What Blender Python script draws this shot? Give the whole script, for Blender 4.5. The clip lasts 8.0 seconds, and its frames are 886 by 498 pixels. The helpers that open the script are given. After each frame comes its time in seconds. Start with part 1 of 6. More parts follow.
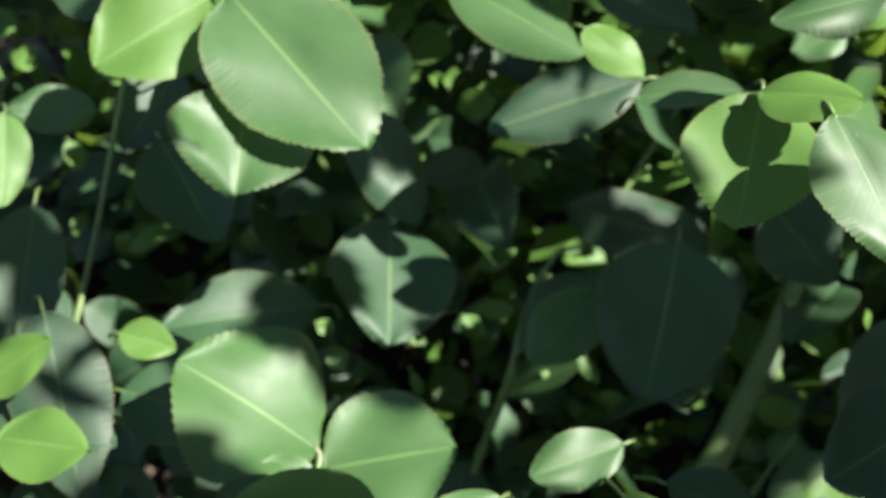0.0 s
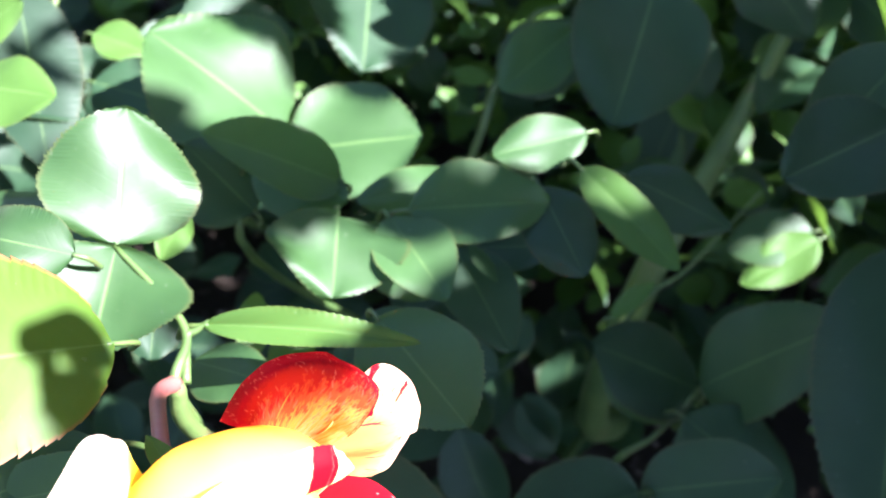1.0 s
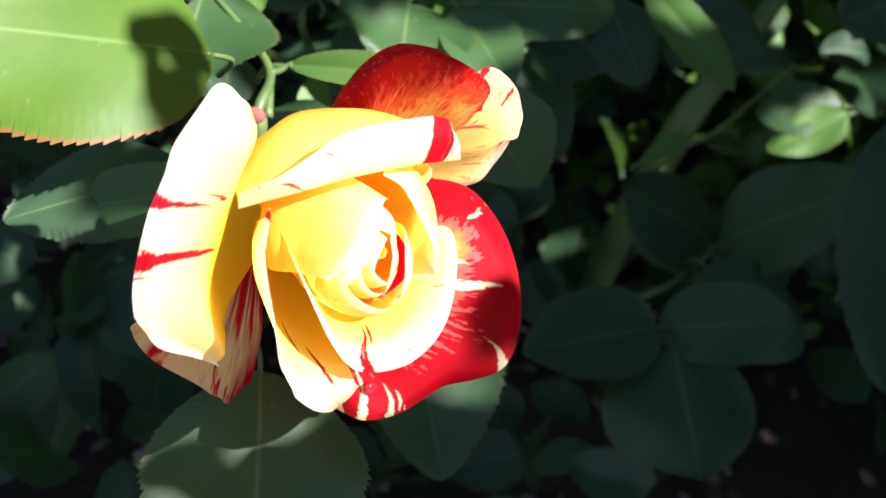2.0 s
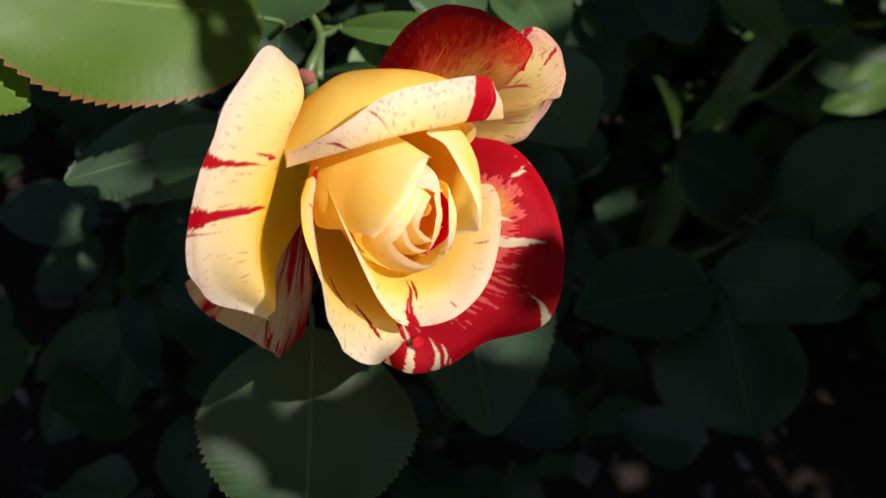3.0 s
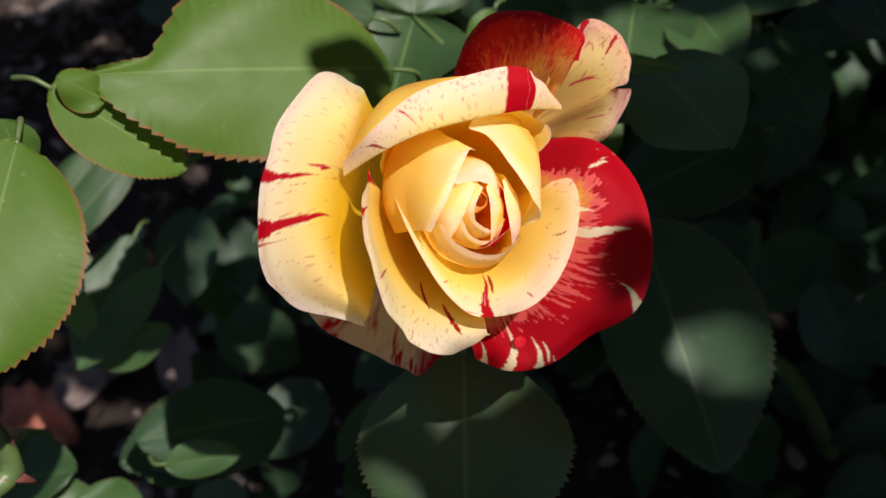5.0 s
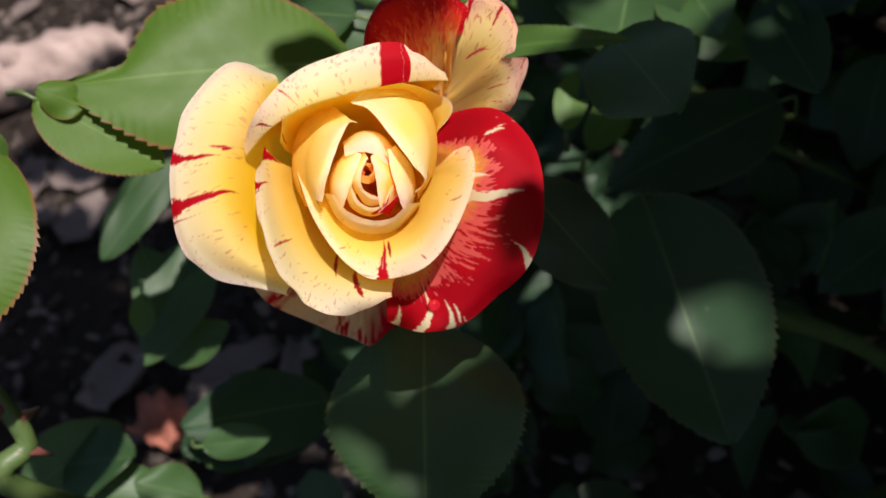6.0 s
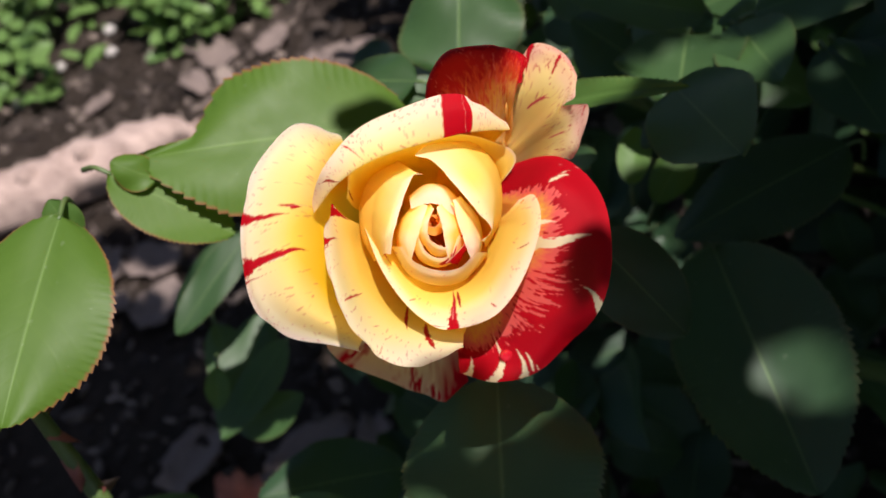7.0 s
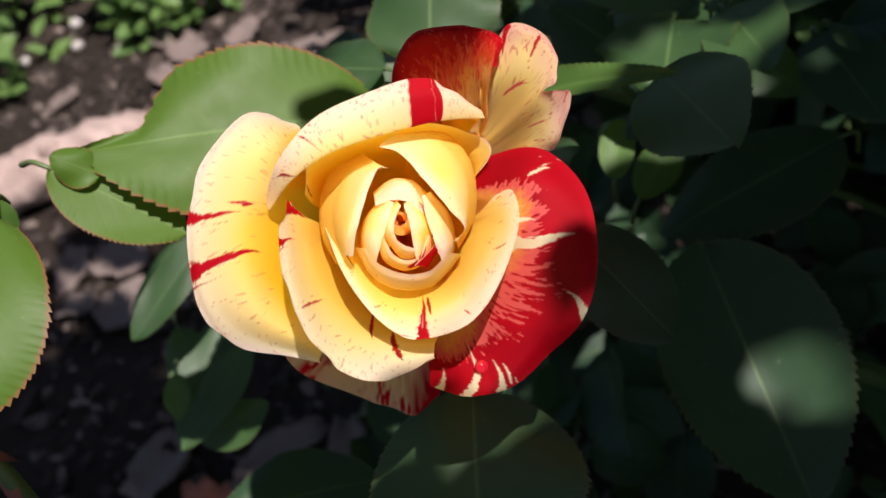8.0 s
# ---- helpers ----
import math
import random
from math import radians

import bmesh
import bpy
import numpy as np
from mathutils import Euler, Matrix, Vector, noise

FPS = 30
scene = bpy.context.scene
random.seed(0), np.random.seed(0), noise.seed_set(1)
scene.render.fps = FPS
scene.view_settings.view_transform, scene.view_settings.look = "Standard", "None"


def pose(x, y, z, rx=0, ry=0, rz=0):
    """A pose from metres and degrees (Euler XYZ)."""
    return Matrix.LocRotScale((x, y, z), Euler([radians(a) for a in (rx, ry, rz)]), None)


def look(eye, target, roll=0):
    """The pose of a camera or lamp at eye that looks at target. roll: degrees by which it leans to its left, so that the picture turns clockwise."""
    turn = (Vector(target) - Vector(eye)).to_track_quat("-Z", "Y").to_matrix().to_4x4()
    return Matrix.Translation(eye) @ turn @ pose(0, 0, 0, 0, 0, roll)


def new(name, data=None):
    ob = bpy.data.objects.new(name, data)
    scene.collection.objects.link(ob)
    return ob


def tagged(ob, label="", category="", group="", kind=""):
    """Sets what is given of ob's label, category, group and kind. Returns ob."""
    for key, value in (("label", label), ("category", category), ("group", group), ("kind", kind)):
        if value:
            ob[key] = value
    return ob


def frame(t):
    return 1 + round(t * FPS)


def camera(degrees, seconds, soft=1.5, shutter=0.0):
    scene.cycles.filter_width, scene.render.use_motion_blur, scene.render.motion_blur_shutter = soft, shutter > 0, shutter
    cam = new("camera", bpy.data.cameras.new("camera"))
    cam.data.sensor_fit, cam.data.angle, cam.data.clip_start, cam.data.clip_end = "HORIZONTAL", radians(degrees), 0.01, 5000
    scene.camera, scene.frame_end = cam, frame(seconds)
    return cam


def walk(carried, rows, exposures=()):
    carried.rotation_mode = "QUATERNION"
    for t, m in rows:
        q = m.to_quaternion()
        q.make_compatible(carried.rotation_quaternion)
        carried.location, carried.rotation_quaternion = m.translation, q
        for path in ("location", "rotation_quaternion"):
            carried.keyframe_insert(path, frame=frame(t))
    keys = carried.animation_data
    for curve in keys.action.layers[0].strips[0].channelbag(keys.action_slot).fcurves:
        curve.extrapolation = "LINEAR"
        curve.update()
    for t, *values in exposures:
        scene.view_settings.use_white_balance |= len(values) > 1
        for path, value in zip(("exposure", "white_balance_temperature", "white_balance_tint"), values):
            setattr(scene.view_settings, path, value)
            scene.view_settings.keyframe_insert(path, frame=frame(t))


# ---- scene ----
# ---------------------------------------------------------------- camera and walk
cam = camera(42.3, 8.0, soft=1.6)
cam.data.dof.use_dof = True
cam.data.dof.focus_distance = 0.187
cam.data.dof.aperture_fstop = 26.0
PATH = [
    (0, (0.0007, -0.0052, 0.5568), (-0.0079, 1.4987, -0.7616), 18.56),
    (0.5, (0.0164, -0.0284, 0.5338), (0.0535, 1.4241, -0.8405), 22.09),
    (1, (0.0274, -0.0478, 0.5158), (0.1032, 1.3582, -0.9046), 24.46),
    (1.5, (0.0288, -0.0632, 0.5024), (0.1795, 1.2825, -0.9694), 30.23),
    (2, (0.0232, -0.0830, 0.4916), (0.1900, 1.2540, -0.9863), 32.89),
    (2.2, (0.0238, -0.0835, 0.4926), (0.1635, 1.2116, -1.0251), 33.36),
    (3.3, (0.0276, -0.0860, 0.4983), (0.1215, 1.1697, -1.0556), 29.78),
    (3.5, (0.0329, -0.0842, 0.5011), (0.0995, 1.1712, -1.0543), 28.19),
    (4, (0.0480, -0.0853, 0.4986), (-0.1112, 1.1243, -1.0863), 17.53),
    (4.2, (0.0520, -0.0851, 0.4984), (-0.2296, 1.1055, -1.0838), 11.71),
    (5.3, (0.1056, -0.0774, 0.4935), (-0.6372, 1.0030, -1.0168), -4.91),
    (5.5, (0.1208, -0.0639, 0.4912), (-0.6939, 0.9474, -1.0298), -8.43),
    (6, (0.1369, -0.0683, 0.4941), (-0.8078, 0.8995, -0.9793), -15.52),
    (6.5, (0.1408, -0.0749, 0.5030), (-0.9123, 0.9196, -0.8761), -18.44),
    (7, (0.1387, -0.0723, 0.4908), (-0.9421, 0.9285, -0.8621), -20.03),
    (7.5, (0.1342, -0.0634, 0.4829), (-0.9418, 0.9348, -0.8757), -20.41),
    (8, (0.1294, -0.0615, 0.4780), (-0.9179, 0.9561, -0.8886), -19.34),
]
EXPOSURES = [
    (0.0, 2.4, 6650, 7), (0.5, 2.85, 6150, 11), (1.0, 3.3, 5800, 18), (1.5, 3.45, 5700, 17), (1.8, 2.75, 6100, 12), (2.1, 1.9, 6400, 14), (2.3, 1.35, 6500, 16),
    (3.3, 0.76, 6650, 19), (4.2, 0.74, 6650, 19), (5.3, 0.70, 6600, 19), (6.2, 0.80, 6550, 17), (7.0, 0.90, 6550, 17), (8.0, 0.92, 6600, 19),
]
walk(cam, [(t, look(eye, target, roll)) for t, eye, target, roll in PATH], EXPOSURES)

# ---------------------------------------------------------------- sky and sun
SUN_WAY = Vector((0.43, -0.10, 0.90)).normalized()
world = bpy.data.worlds.new("open_sky")
scene.world = world
world.use_nodes = True
wn = world.node_tree
sky = wn.nodes.new("ShaderNodeTexSky")
sky.sky_type, sky.sun_disc = "NISHITA", False
sky.sun_elevation = math.asin(SUN_WAY.z)
sky.sun_rotation = math.atan2(SUN_WAY.x, SUN_WAY.y)
wn.links.new(sky.outputs["Color"], wn.nodes["Background"].inputs["Color"])
wn.nodes["Background"].inputs["Strength"].default_value = 0.050
sun_data = bpy.data.lights.new("sun", "SUN")
sun_data.energy, sun_data.angle, sun_data.color = 4.7, radians(0.6), (1.0, 0.965, 0.92)
sun = new("sun", sun_data)
sun.rotation_euler = SUN_WAY.to_track_quat("Z", "Y").to_euler()


# ---------------------------------------------------------------- materials
class Nodes:
    """A short hand for a node material."""

    def __init__(self, name):
        self.mat = bpy.data.materials.new(name)
        self.mat.use_nodes = True
        self.tree = self.mat.node_tree
        self.tree.nodes.clear()

    def add(self, kind):
        return self.tree.nodes.new("ShaderNode" + kind)

    def join(self, a, b):
        self.tree.links.new(a, b)

    def math(self, op, a, b=None, c=None):
        node = self.add("Math")
        node.operation = op
        for i, v in enumerate((a, b, c)):
            if v is None:
                continue
            if isinstance(v, (int, float)):
                node.inputs[i].default_value = v
            else:
                self.join(v, node.inputs[i])
        return node.outputs[0]

    def noise(self, where, scale, detail=3.0, rough=0.55):
        node = self.add("TexNoise")
        node.inputs["Scale"].default_value = scale
        node.inputs["Detail"].default_value = detail
        node.inputs["Roughness"].default_value = rough
        self.join(where, node.inputs["Vector"])
        return node.outputs["Fac"]

    def ramp(self, value, stops):
        node = self.add("ValToRGB")
        e = node.color_ramp.elements
        while len(e) < len(stops):
            e.new(0.5)
        for el, (pos, col) in zip(e, stops):
            el.position = pos
            el.color = (*col, 1)
        self.join(value, node.inputs["Fac"])
        return node.outputs["Color"]

    def mix(self, fac, a, b, blend="MIX"):
        node = self.add("Mix")
        node.data_type, node.blend_type = "RGBA", blend
        for socket, v in ((node.inputs[0], fac), (node.inputs[6], a), (node.inputs[7], b)):
            if isinstance(v, (int, float)):
                socket.default_value = v
            elif isinstance(v, tuple):
                socket.default_value = (*v, 1)
            else:
                self.join(v, socket)
        return node.outputs[2]

    def bump(self, height, strength, distance):
        node = self.add("Bump")
        node.inputs["Strength"].default_value = strength
        node.inputs["Distance"].default_value = distance
        self.join(height, node.inputs["Height"])
        return node.outputs["Normal"]

    def surface(self, colour, rough, normal=None, shine=None, share=0.0, specular=0.5, coat=0.0):
        bsdf = self.add("BsdfPrincipled")
        for name, v in (("Base Color", colour), ("Roughness", rough)):
            if isinstance(v, (int, float)):
                bsdf.inputs[name].default_value = v
            elif isinstance(v, tuple):
                bsdf.inputs[name].default_value = (*v, 1)
            else:
                self.join(v, bsdf.inputs[name])
        bsdf.inputs["Specular IOR Level"].default_value = specular
        bsdf.inputs["Coat Weight"].default_value = coat
        bsdf.inputs["Coat Roughness"].default_value = 0.3
        if normal is not None:
            self.join(normal, bsdf.inputs["Normal"])
        out = self.add("OutputMaterial")
        if shine is None:
            self.join(bsdf.outputs[0], out.inputs["Surface"])
        else:
            tr = self.add("BsdfTranslucent")
            self.join(shine, tr.inputs["Color"])
            both = self.add("MixShader")
            both.inputs[0].default_value = share
            self.join(bsdf.outputs[0], both.inputs[1])
            self.join(tr.outputs[0], both.inputs[2])
            self.join(both.outputs[0], out.inputs["Surface"])
        return self.mat


def leaf_material(name, dark, light, back, rim=(0.20, 0.13, 0.05), rim_share=0.18, rough=0.38, specular=0.36):
    """Glossy rose foliage: midrib and side veins follow the blade, blotches and dust vary it."""
    n = Nodes(name)
    uv = n.add("UVMap").outputs[0]
    sep = n.add("SeparateXYZ")
    n.join(uv, sep.inputs[0])
    across, along = sep.outputs[0], sep.outputs[1]
    side = n.math("ABSOLUTE", n.math("SUBTRACT", across, 0.5))
    place = n.add("TexCoord").outputs["Object"]
    info = n.add("ObjectInfo").outputs["Random"]
    isle = n.add("NewGeometry").outputs["Random Per Island"]
    one = n.math("FRACT", n.math("ADD", info, isle))
    blotch = n.noise(place, 70.0, 4.0)
    grain = n.noise(place, 900.0, 3.0)
    # side veins leave the midrib at a slant
    slant = n.math("SUBTRACT", n.math("MULTIPLY", along, 8.5), n.math("MULTIPLY", side, 5.0))
    wave = n.math("ABSOLUTE", n.math("SUBTRACT", n.math("FRACT", slant), 0.5))
    vein = n.math("SUBTRACT", 1.0, n.math("MULTIPLY", wave, 8.0))
    vein = n.math("MAXIMUM", vein, 0.0)
    rib = n.math("MAXIMUM", n.math("SUBTRACT", 1.0, n.math("MULTIPLY", side, 60.0)), 0.0)
    tone = n.math("ADD", n.math("MULTIPLY", one, 0.55), n.math("MULTIPLY", blotch, 0.6))
    col = n.ramp(tone, [(0.15, dark), (0.95, light)])
    col = n.mix(n.math("MULTIPLY", vein, 0.03), col, tuple(min(1.0, 1.6 * c) for c in light))
    col = n.mix(n.math("MULTIPLY", rib, 0.32), col, (0.20, 0.31, 0.10))
    edge = n.math("MAXIMUM", n.math("MULTIPLY", n.math("SUBTRACT", side, 0.470), 40.0), 0.0)
    col = n.mix(n.math("MULTIPLY", n.math("MINIMUM", edge, 1.0), rim_share), col, rim)
    dust = n.math("MULTIPLY", n.math("GREATER_THAN", n.noise(place, 420.0, 2.0), 0.72), 0.10)
    col = n.mix(dust, col, (0.30, 0.34, 0.24))
    rough = n.math("ADD", rough, n.math("MULTIPLY", n.noise(place, 160.0, 4.0), 0.24))
    quilt = n.math("ADD", n.math("MULTIPLY", vein, -0.22), n.math("MULTIPLY", grain, 0.35))
    quilt = n.math("ADD", quilt, n.math("MULTIPLY", rib, -1.4))
    normal = n.bump(quilt, 0.11, 0.0004)
    thru = n.ramp(tone, [(0.1, tuple(0.7 * c for c in back)), (0.9, back)])
    return n.surface(col, rough, normal, thru, 0.24, specular=specular)


def petal_material():
    """Satin petal: its own striped tint, fine length-wise veins, light shining through."""
    n = Nodes("rose_petal")
    layer = n.add("VertexColor")
    layer.layer_name = "tint"
    tint = layer.outputs["Color"]
    uv = n.add("UVMap").outputs[0]
    mapping = n.add("Mapping")
    mapping.inputs["Scale"].default_value = (60.0, 4.0, 1.0)
    n.join(uv, mapping.inputs["Vector"])
    fibre = n.noise(mapping.outputs[0], 1.6, 3.0)
    place = n.add("TexCoord").outputs["Object"]
    fine = n.noise(place, 1400.0, 2.0)
    soft = n.noise(place, 120.0, 3.0)
    col = n.mix(n.math("MULTIPLY", fibre, 0.16), tint, n.mix(1.0, tint, (0.95, 0.86, 0.74), "MULTIPLY"))
    col = n.mix(n.math("MULTIPLY", soft, 0.10), col, n.mix(1.0, tint, (1.0, 0.92, 0.66), "MULTIPLY"))
    height = n.math("ADD", n.math("MULTIPLY", fibre, 0.7), n.math("MULTIPLY", fine, 0.3))
    normal = n.bump(height, 0.35, 0.0004)
    return n.surface(col, 0.6, normal, col, 0.61, specular=0.2)


def stem_material(name, low, high, red):
    n = Nodes(name)
    place = n.add("TexCoord").outputs["Object"]
    a = n.noise(place, 60.0, 4.0)
    b = n.noise(place, 700.0, 3.0)
    col = n.ramp(a, [(0.3, low), (0.6, high), (0.8, red)])
    return n.surface(col, 0.48, n.bump(b, 0.3, 0.0004))


def ground_material():
    n = Nodes("dry_soil")
    place = n.add("TexCoord").outputs["Object"]
    a = n.noise(place, 9.0, 5.0)
    b = n.noise(place, 60.0, 5.0, 0.65)
    c = n.noise(place, 400.0, 4.0, 0.7)
    col = n.ramp(n.math("ADD", n.math("MULTIPLY", a, 0.6), n.math("MULTIPLY", b, 0.4)),
                 [(0.3, (0.008, 0.006, 0.004)), (0.5, (0.018, 0.013, 0.010)), (0.7, (0.044, 0.033, 0.026))])
    col = n.mix(n.math("MULTIPLY", c, 0.4), col, (0.024, 0.017, 0.012))
    h = n.math("ADD", n.math("MULTIPLY", b, 0.7), n.math("MULTIPLY", c, 0.3))
    return n.surface(col, 0.95, n.bump(h, 0.9, 0.006), specular=0.15)


def wood_material(name, dark, light):
    n = Nodes(name)
    place = n.add("TexCoord").outputs["Object"]
    mapping = n.add("Mapping")
    mapping.inputs["Scale"].default_value = (14.0, 120.0, 120.0)
    n.join(place, mapping.inputs["Vector"])
    fibre = n.noise(mapping.outputs[0], 1.0, 5.0, 0.65)
    patch = n.noise(place, 30.0, 4.0)
    col = n.ramp(n.math("ADD", n.math("MULTIPLY", fibre, 0.7), n.math("MULTIPLY", patch, 0.35)),
                 [(0.32, dark), (0.68, light)])
    return n.surface(col, 0.85, n.bump(fibre, 0.8, 0.002), specular=0.2)


def chip_material(name, stops):
    n = Nodes(name)
    place = n.add("TexCoord").outputs["Object"]
    isle = n.add("NewGeometry").outputs["Random Per Island"]
    grain = n.noise(place, 220.0, 4.0)
    col = n.ramp(n.math("ADD", n.math("MULTIPLY", isle, 0.75), n.math("MULTIPLY", grain, 0.25)), stops)
    return n.surface(col, 0.85, n.bump(grain, 0.6, 0.001), specular=0.2)


def plain_material(name, colour, rough):
    n = Nodes(name)
    place = n.add("TexCoord").outputs["Object"]
    var = n.noise(place, 300.0, 3.0)
    col = n.ramp(var, [(0.3, tuple(0.75 * c for c in colour)), (0.7, tuple(min(1, 1.2 * c) for c in colour))])
    return n.surface(col, rough)


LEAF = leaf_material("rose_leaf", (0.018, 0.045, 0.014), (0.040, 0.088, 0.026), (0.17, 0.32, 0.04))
# darker copy of LEAF: the dimness of shaded leaves is put into its colour
LEAF_SHADED = leaf_material("rose_leaf_shaded", (0.010, 0.028, 0.013), (0.024, 0.058, 0.024), (0.09, 0.18, 0.035), rough=0.42, specular=0.36)
LEAF_YOUNG = leaf_material("rose_leaf_young", (0.042, 0.092, 0.009), (0.074, 0.136, 0.016), (0.25, 0.38, 0.02), (0.20, 0.06, 0.03), 0.8, rough=0.42, specular=0.26)
# light lime leaves; the brightness of sunlit ones is put into this colour
LEAF_LIME_LIT = leaf_material("rose_leaf_lime_lit", (0.034, 0.080, 0.014), (0.064, 0.130, 0.024), (0.23, 0.37, 0.04), rough=0.42, specular=0.30)
PETAL = petal_material()
STEM = stem_material("green_cane", (0.04, 0.075, 0.02), (0.075, 0.115, 0.03), (0.12, 0.08, 0.04))
STEM_RED = stem_material("reddish_shoot", (0.20, 0.05, 0.05), (0.26, 0.09, 0.07), (0.16, 0.16, 0.05))
STALK = stem_material("leaf_stalk", (0.035, 0.07, 0.018), (0.06, 0.10, 0.025), (0.09, 0.06, 0.03))
SOIL = ground_material()
WOOD = wood_material("weathered_wood", (0.15, 0.105, 0.09), (0.38, 0.29, 0.25))
CHIPS = chip_material("dry_litter", [(0.1, (0.014, 0.010, 0.008)), (0.6, (0.036, 0.027, 0.022)), (0.96, (0.22, 0.175, 0.15))])
WEED = leaf_material("weed_leaf", (0.05, 0.11, 0.025), (0.11, 0.19, 0.05), (0.22, 0.34, 0.07))
PEBBLE = chip_material("pale_pebble", [(0.1, (0.20, 0.17, 0.15)), (0.9, (0.42, 0.40, 0.38))])
BRICK = plain_material("terracotta", (0.32, 0.11, 0.07), 0.85)
# opaque drop: the red petal shining through it is put into its colour
RED_DEW = plain_material("red_dew_drop", (0.30, 0.006, 0.012), 0.04)


# ---------------------------------------------------------------- building helpers
def mesh_object(name, bm, material, parent=None, smooth=True):
    mesh = bpy.data.meshes.new(name)
    bm.to_mesh(mesh)
    bm.free()
    mesh.materials.append(material)
    if smooth:
        mesh.polygons.foreach_set("use_smooth", [True] * len(mesh.polygons))
    ob = new(name, mesh)
    ob.parent = parent
    return ob


def part(name, bm, material, parent, label=""):
    ob = mesh_object(name, bm, material, parent)
    return tagged(ob, label) if label else ob


def spline(p, q, r, s, t):
    """Catmull-Rom between q and r."""
    return 0.5 * ((2 * q) + (r - p) * t + (2 * p - 5 * q + 4 * r - s) * t * t + (3 * q - p - 3 * r + s) * t ** 3)


def resample(points, count):
    """count points at even steps of the parameter along a smooth line through the given rows (array: n x ...)."""
    pts = np.asarray(points, float)
    ext = np.concatenate([[2 * pts[0] - pts[1]], pts, [2 * pts[-1] - pts[-2]]])
    out = []
    for s in np.linspace(0, len(pts) - 1, count):
        i = min(int(s), len(pts) - 2)
        out.append(spline(ext[i], ext[i + 1], ext[i + 2], ext[i + 3], s - i))
    return np.array(out)


def grid_mesh(name, pts, material, parent, tint=None, matrix=None, label=""):
    """A sheet through an array rows x columns x 3, with its UV map and, if given, the tint of every point."""
    nv, nu, _ = pts.shape
    verts = [tuple(p) for p in pts.reshape(-1, 3)]
    faces = [(j * nu + i, j * nu + i + 1, (j + 1) * nu + i + 1, (j + 1) * nu + i) for j in range(nv - 1) for i in range(nu - 1)]
    mesh = bpy.data.meshes.new(name)
    mesh.from_pydata(verts, [], faces)
    uv = mesh.uv_layers.new(name="UVMap")
    loop = np.zeros(len(mesh.loops), int)
    mesh.loops.foreach_get("vertex_index", loop)
    uvs = np.stack([(loop % nu) / (nu - 1), (loop // nu) / (nv - 1)], 1)
    uv.data.foreach_set("uv", uvs.ravel())
    if tint is not None:
        attr = mesh.color_attributes.new("tint", "FLOAT_COLOR", "POINT")
        rgba = np.concatenate([tint.reshape(-1, 3), np.ones((nv * nu, 1))], 1)
        attr.data.foreach_set("color", rgba.ravel())
    mesh.materials.append(material)
    mesh.polygons.foreach_set("use_smooth", [True] * len(mesh.polygons))
    ob = new(name, mesh)
    ob.parent = parent
    if matrix is not None:
        ob.matrix_basis = matrix
    return tagged(ob, label) if label else ob


def tube(path, radii, sides=8):
    """A bmesh tube along a smooth path with tapering radii."""
    n = max(8, 5 * len(path))
    line = resample(path, n)
    rad = resample(np.array(radii, float).reshape(-1, 1), n)[:, 0]
    bm = bmesh.new()
    rings = []
    side = Vector((0.3, 0.5, 0.8))
    for k in range(n):
        a, b = Vector(line[max(0, k - 1)]), Vector(line[min(n - 1, k + 1)])
        way = (b - a).normalized()
        x = (side - way * side.dot(way)).normalized()
        y = way.cross(x)
        side = x
        rings.append([bm.verts.new(Vector(line[k]) + float(rad[k]) * (x * math.cos(2 * math.pi * i / sides) + y * math.sin(2 * math.pi * i / sides)))
                      for i in range(sides)])
    for r0, r1 in zip(rings, rings[1:]):
        for i in range(sides):
            bm.faces.new((r0[i], r0[(i + 1) % sides], r1[(i + 1) % sides], r1[i]))
    bm.faces.new(rings[0][::-1])
    bm.faces.new(rings[-1])
    return bm


def add_thorn(bm, at, way, size):
    """A curved thorn on a cane."""
    way = Vector(way).normalized()
    x = way.orthogonal().normalized()
    y = way.cross(x)
    root = [bm.verts.new(Vector(at) + size * 0.32 * (x * math.cos(a) * 1.6 + y * math.sin(a))) for a in (0, 1.57, 3.14, 4.71)]
    tip = bm.verts.new(Vector(at) + way * size + x * size * -0.35)
    for i in range(4):
        bm.faces.new((root[i], root[(i + 1) % 4], tip))


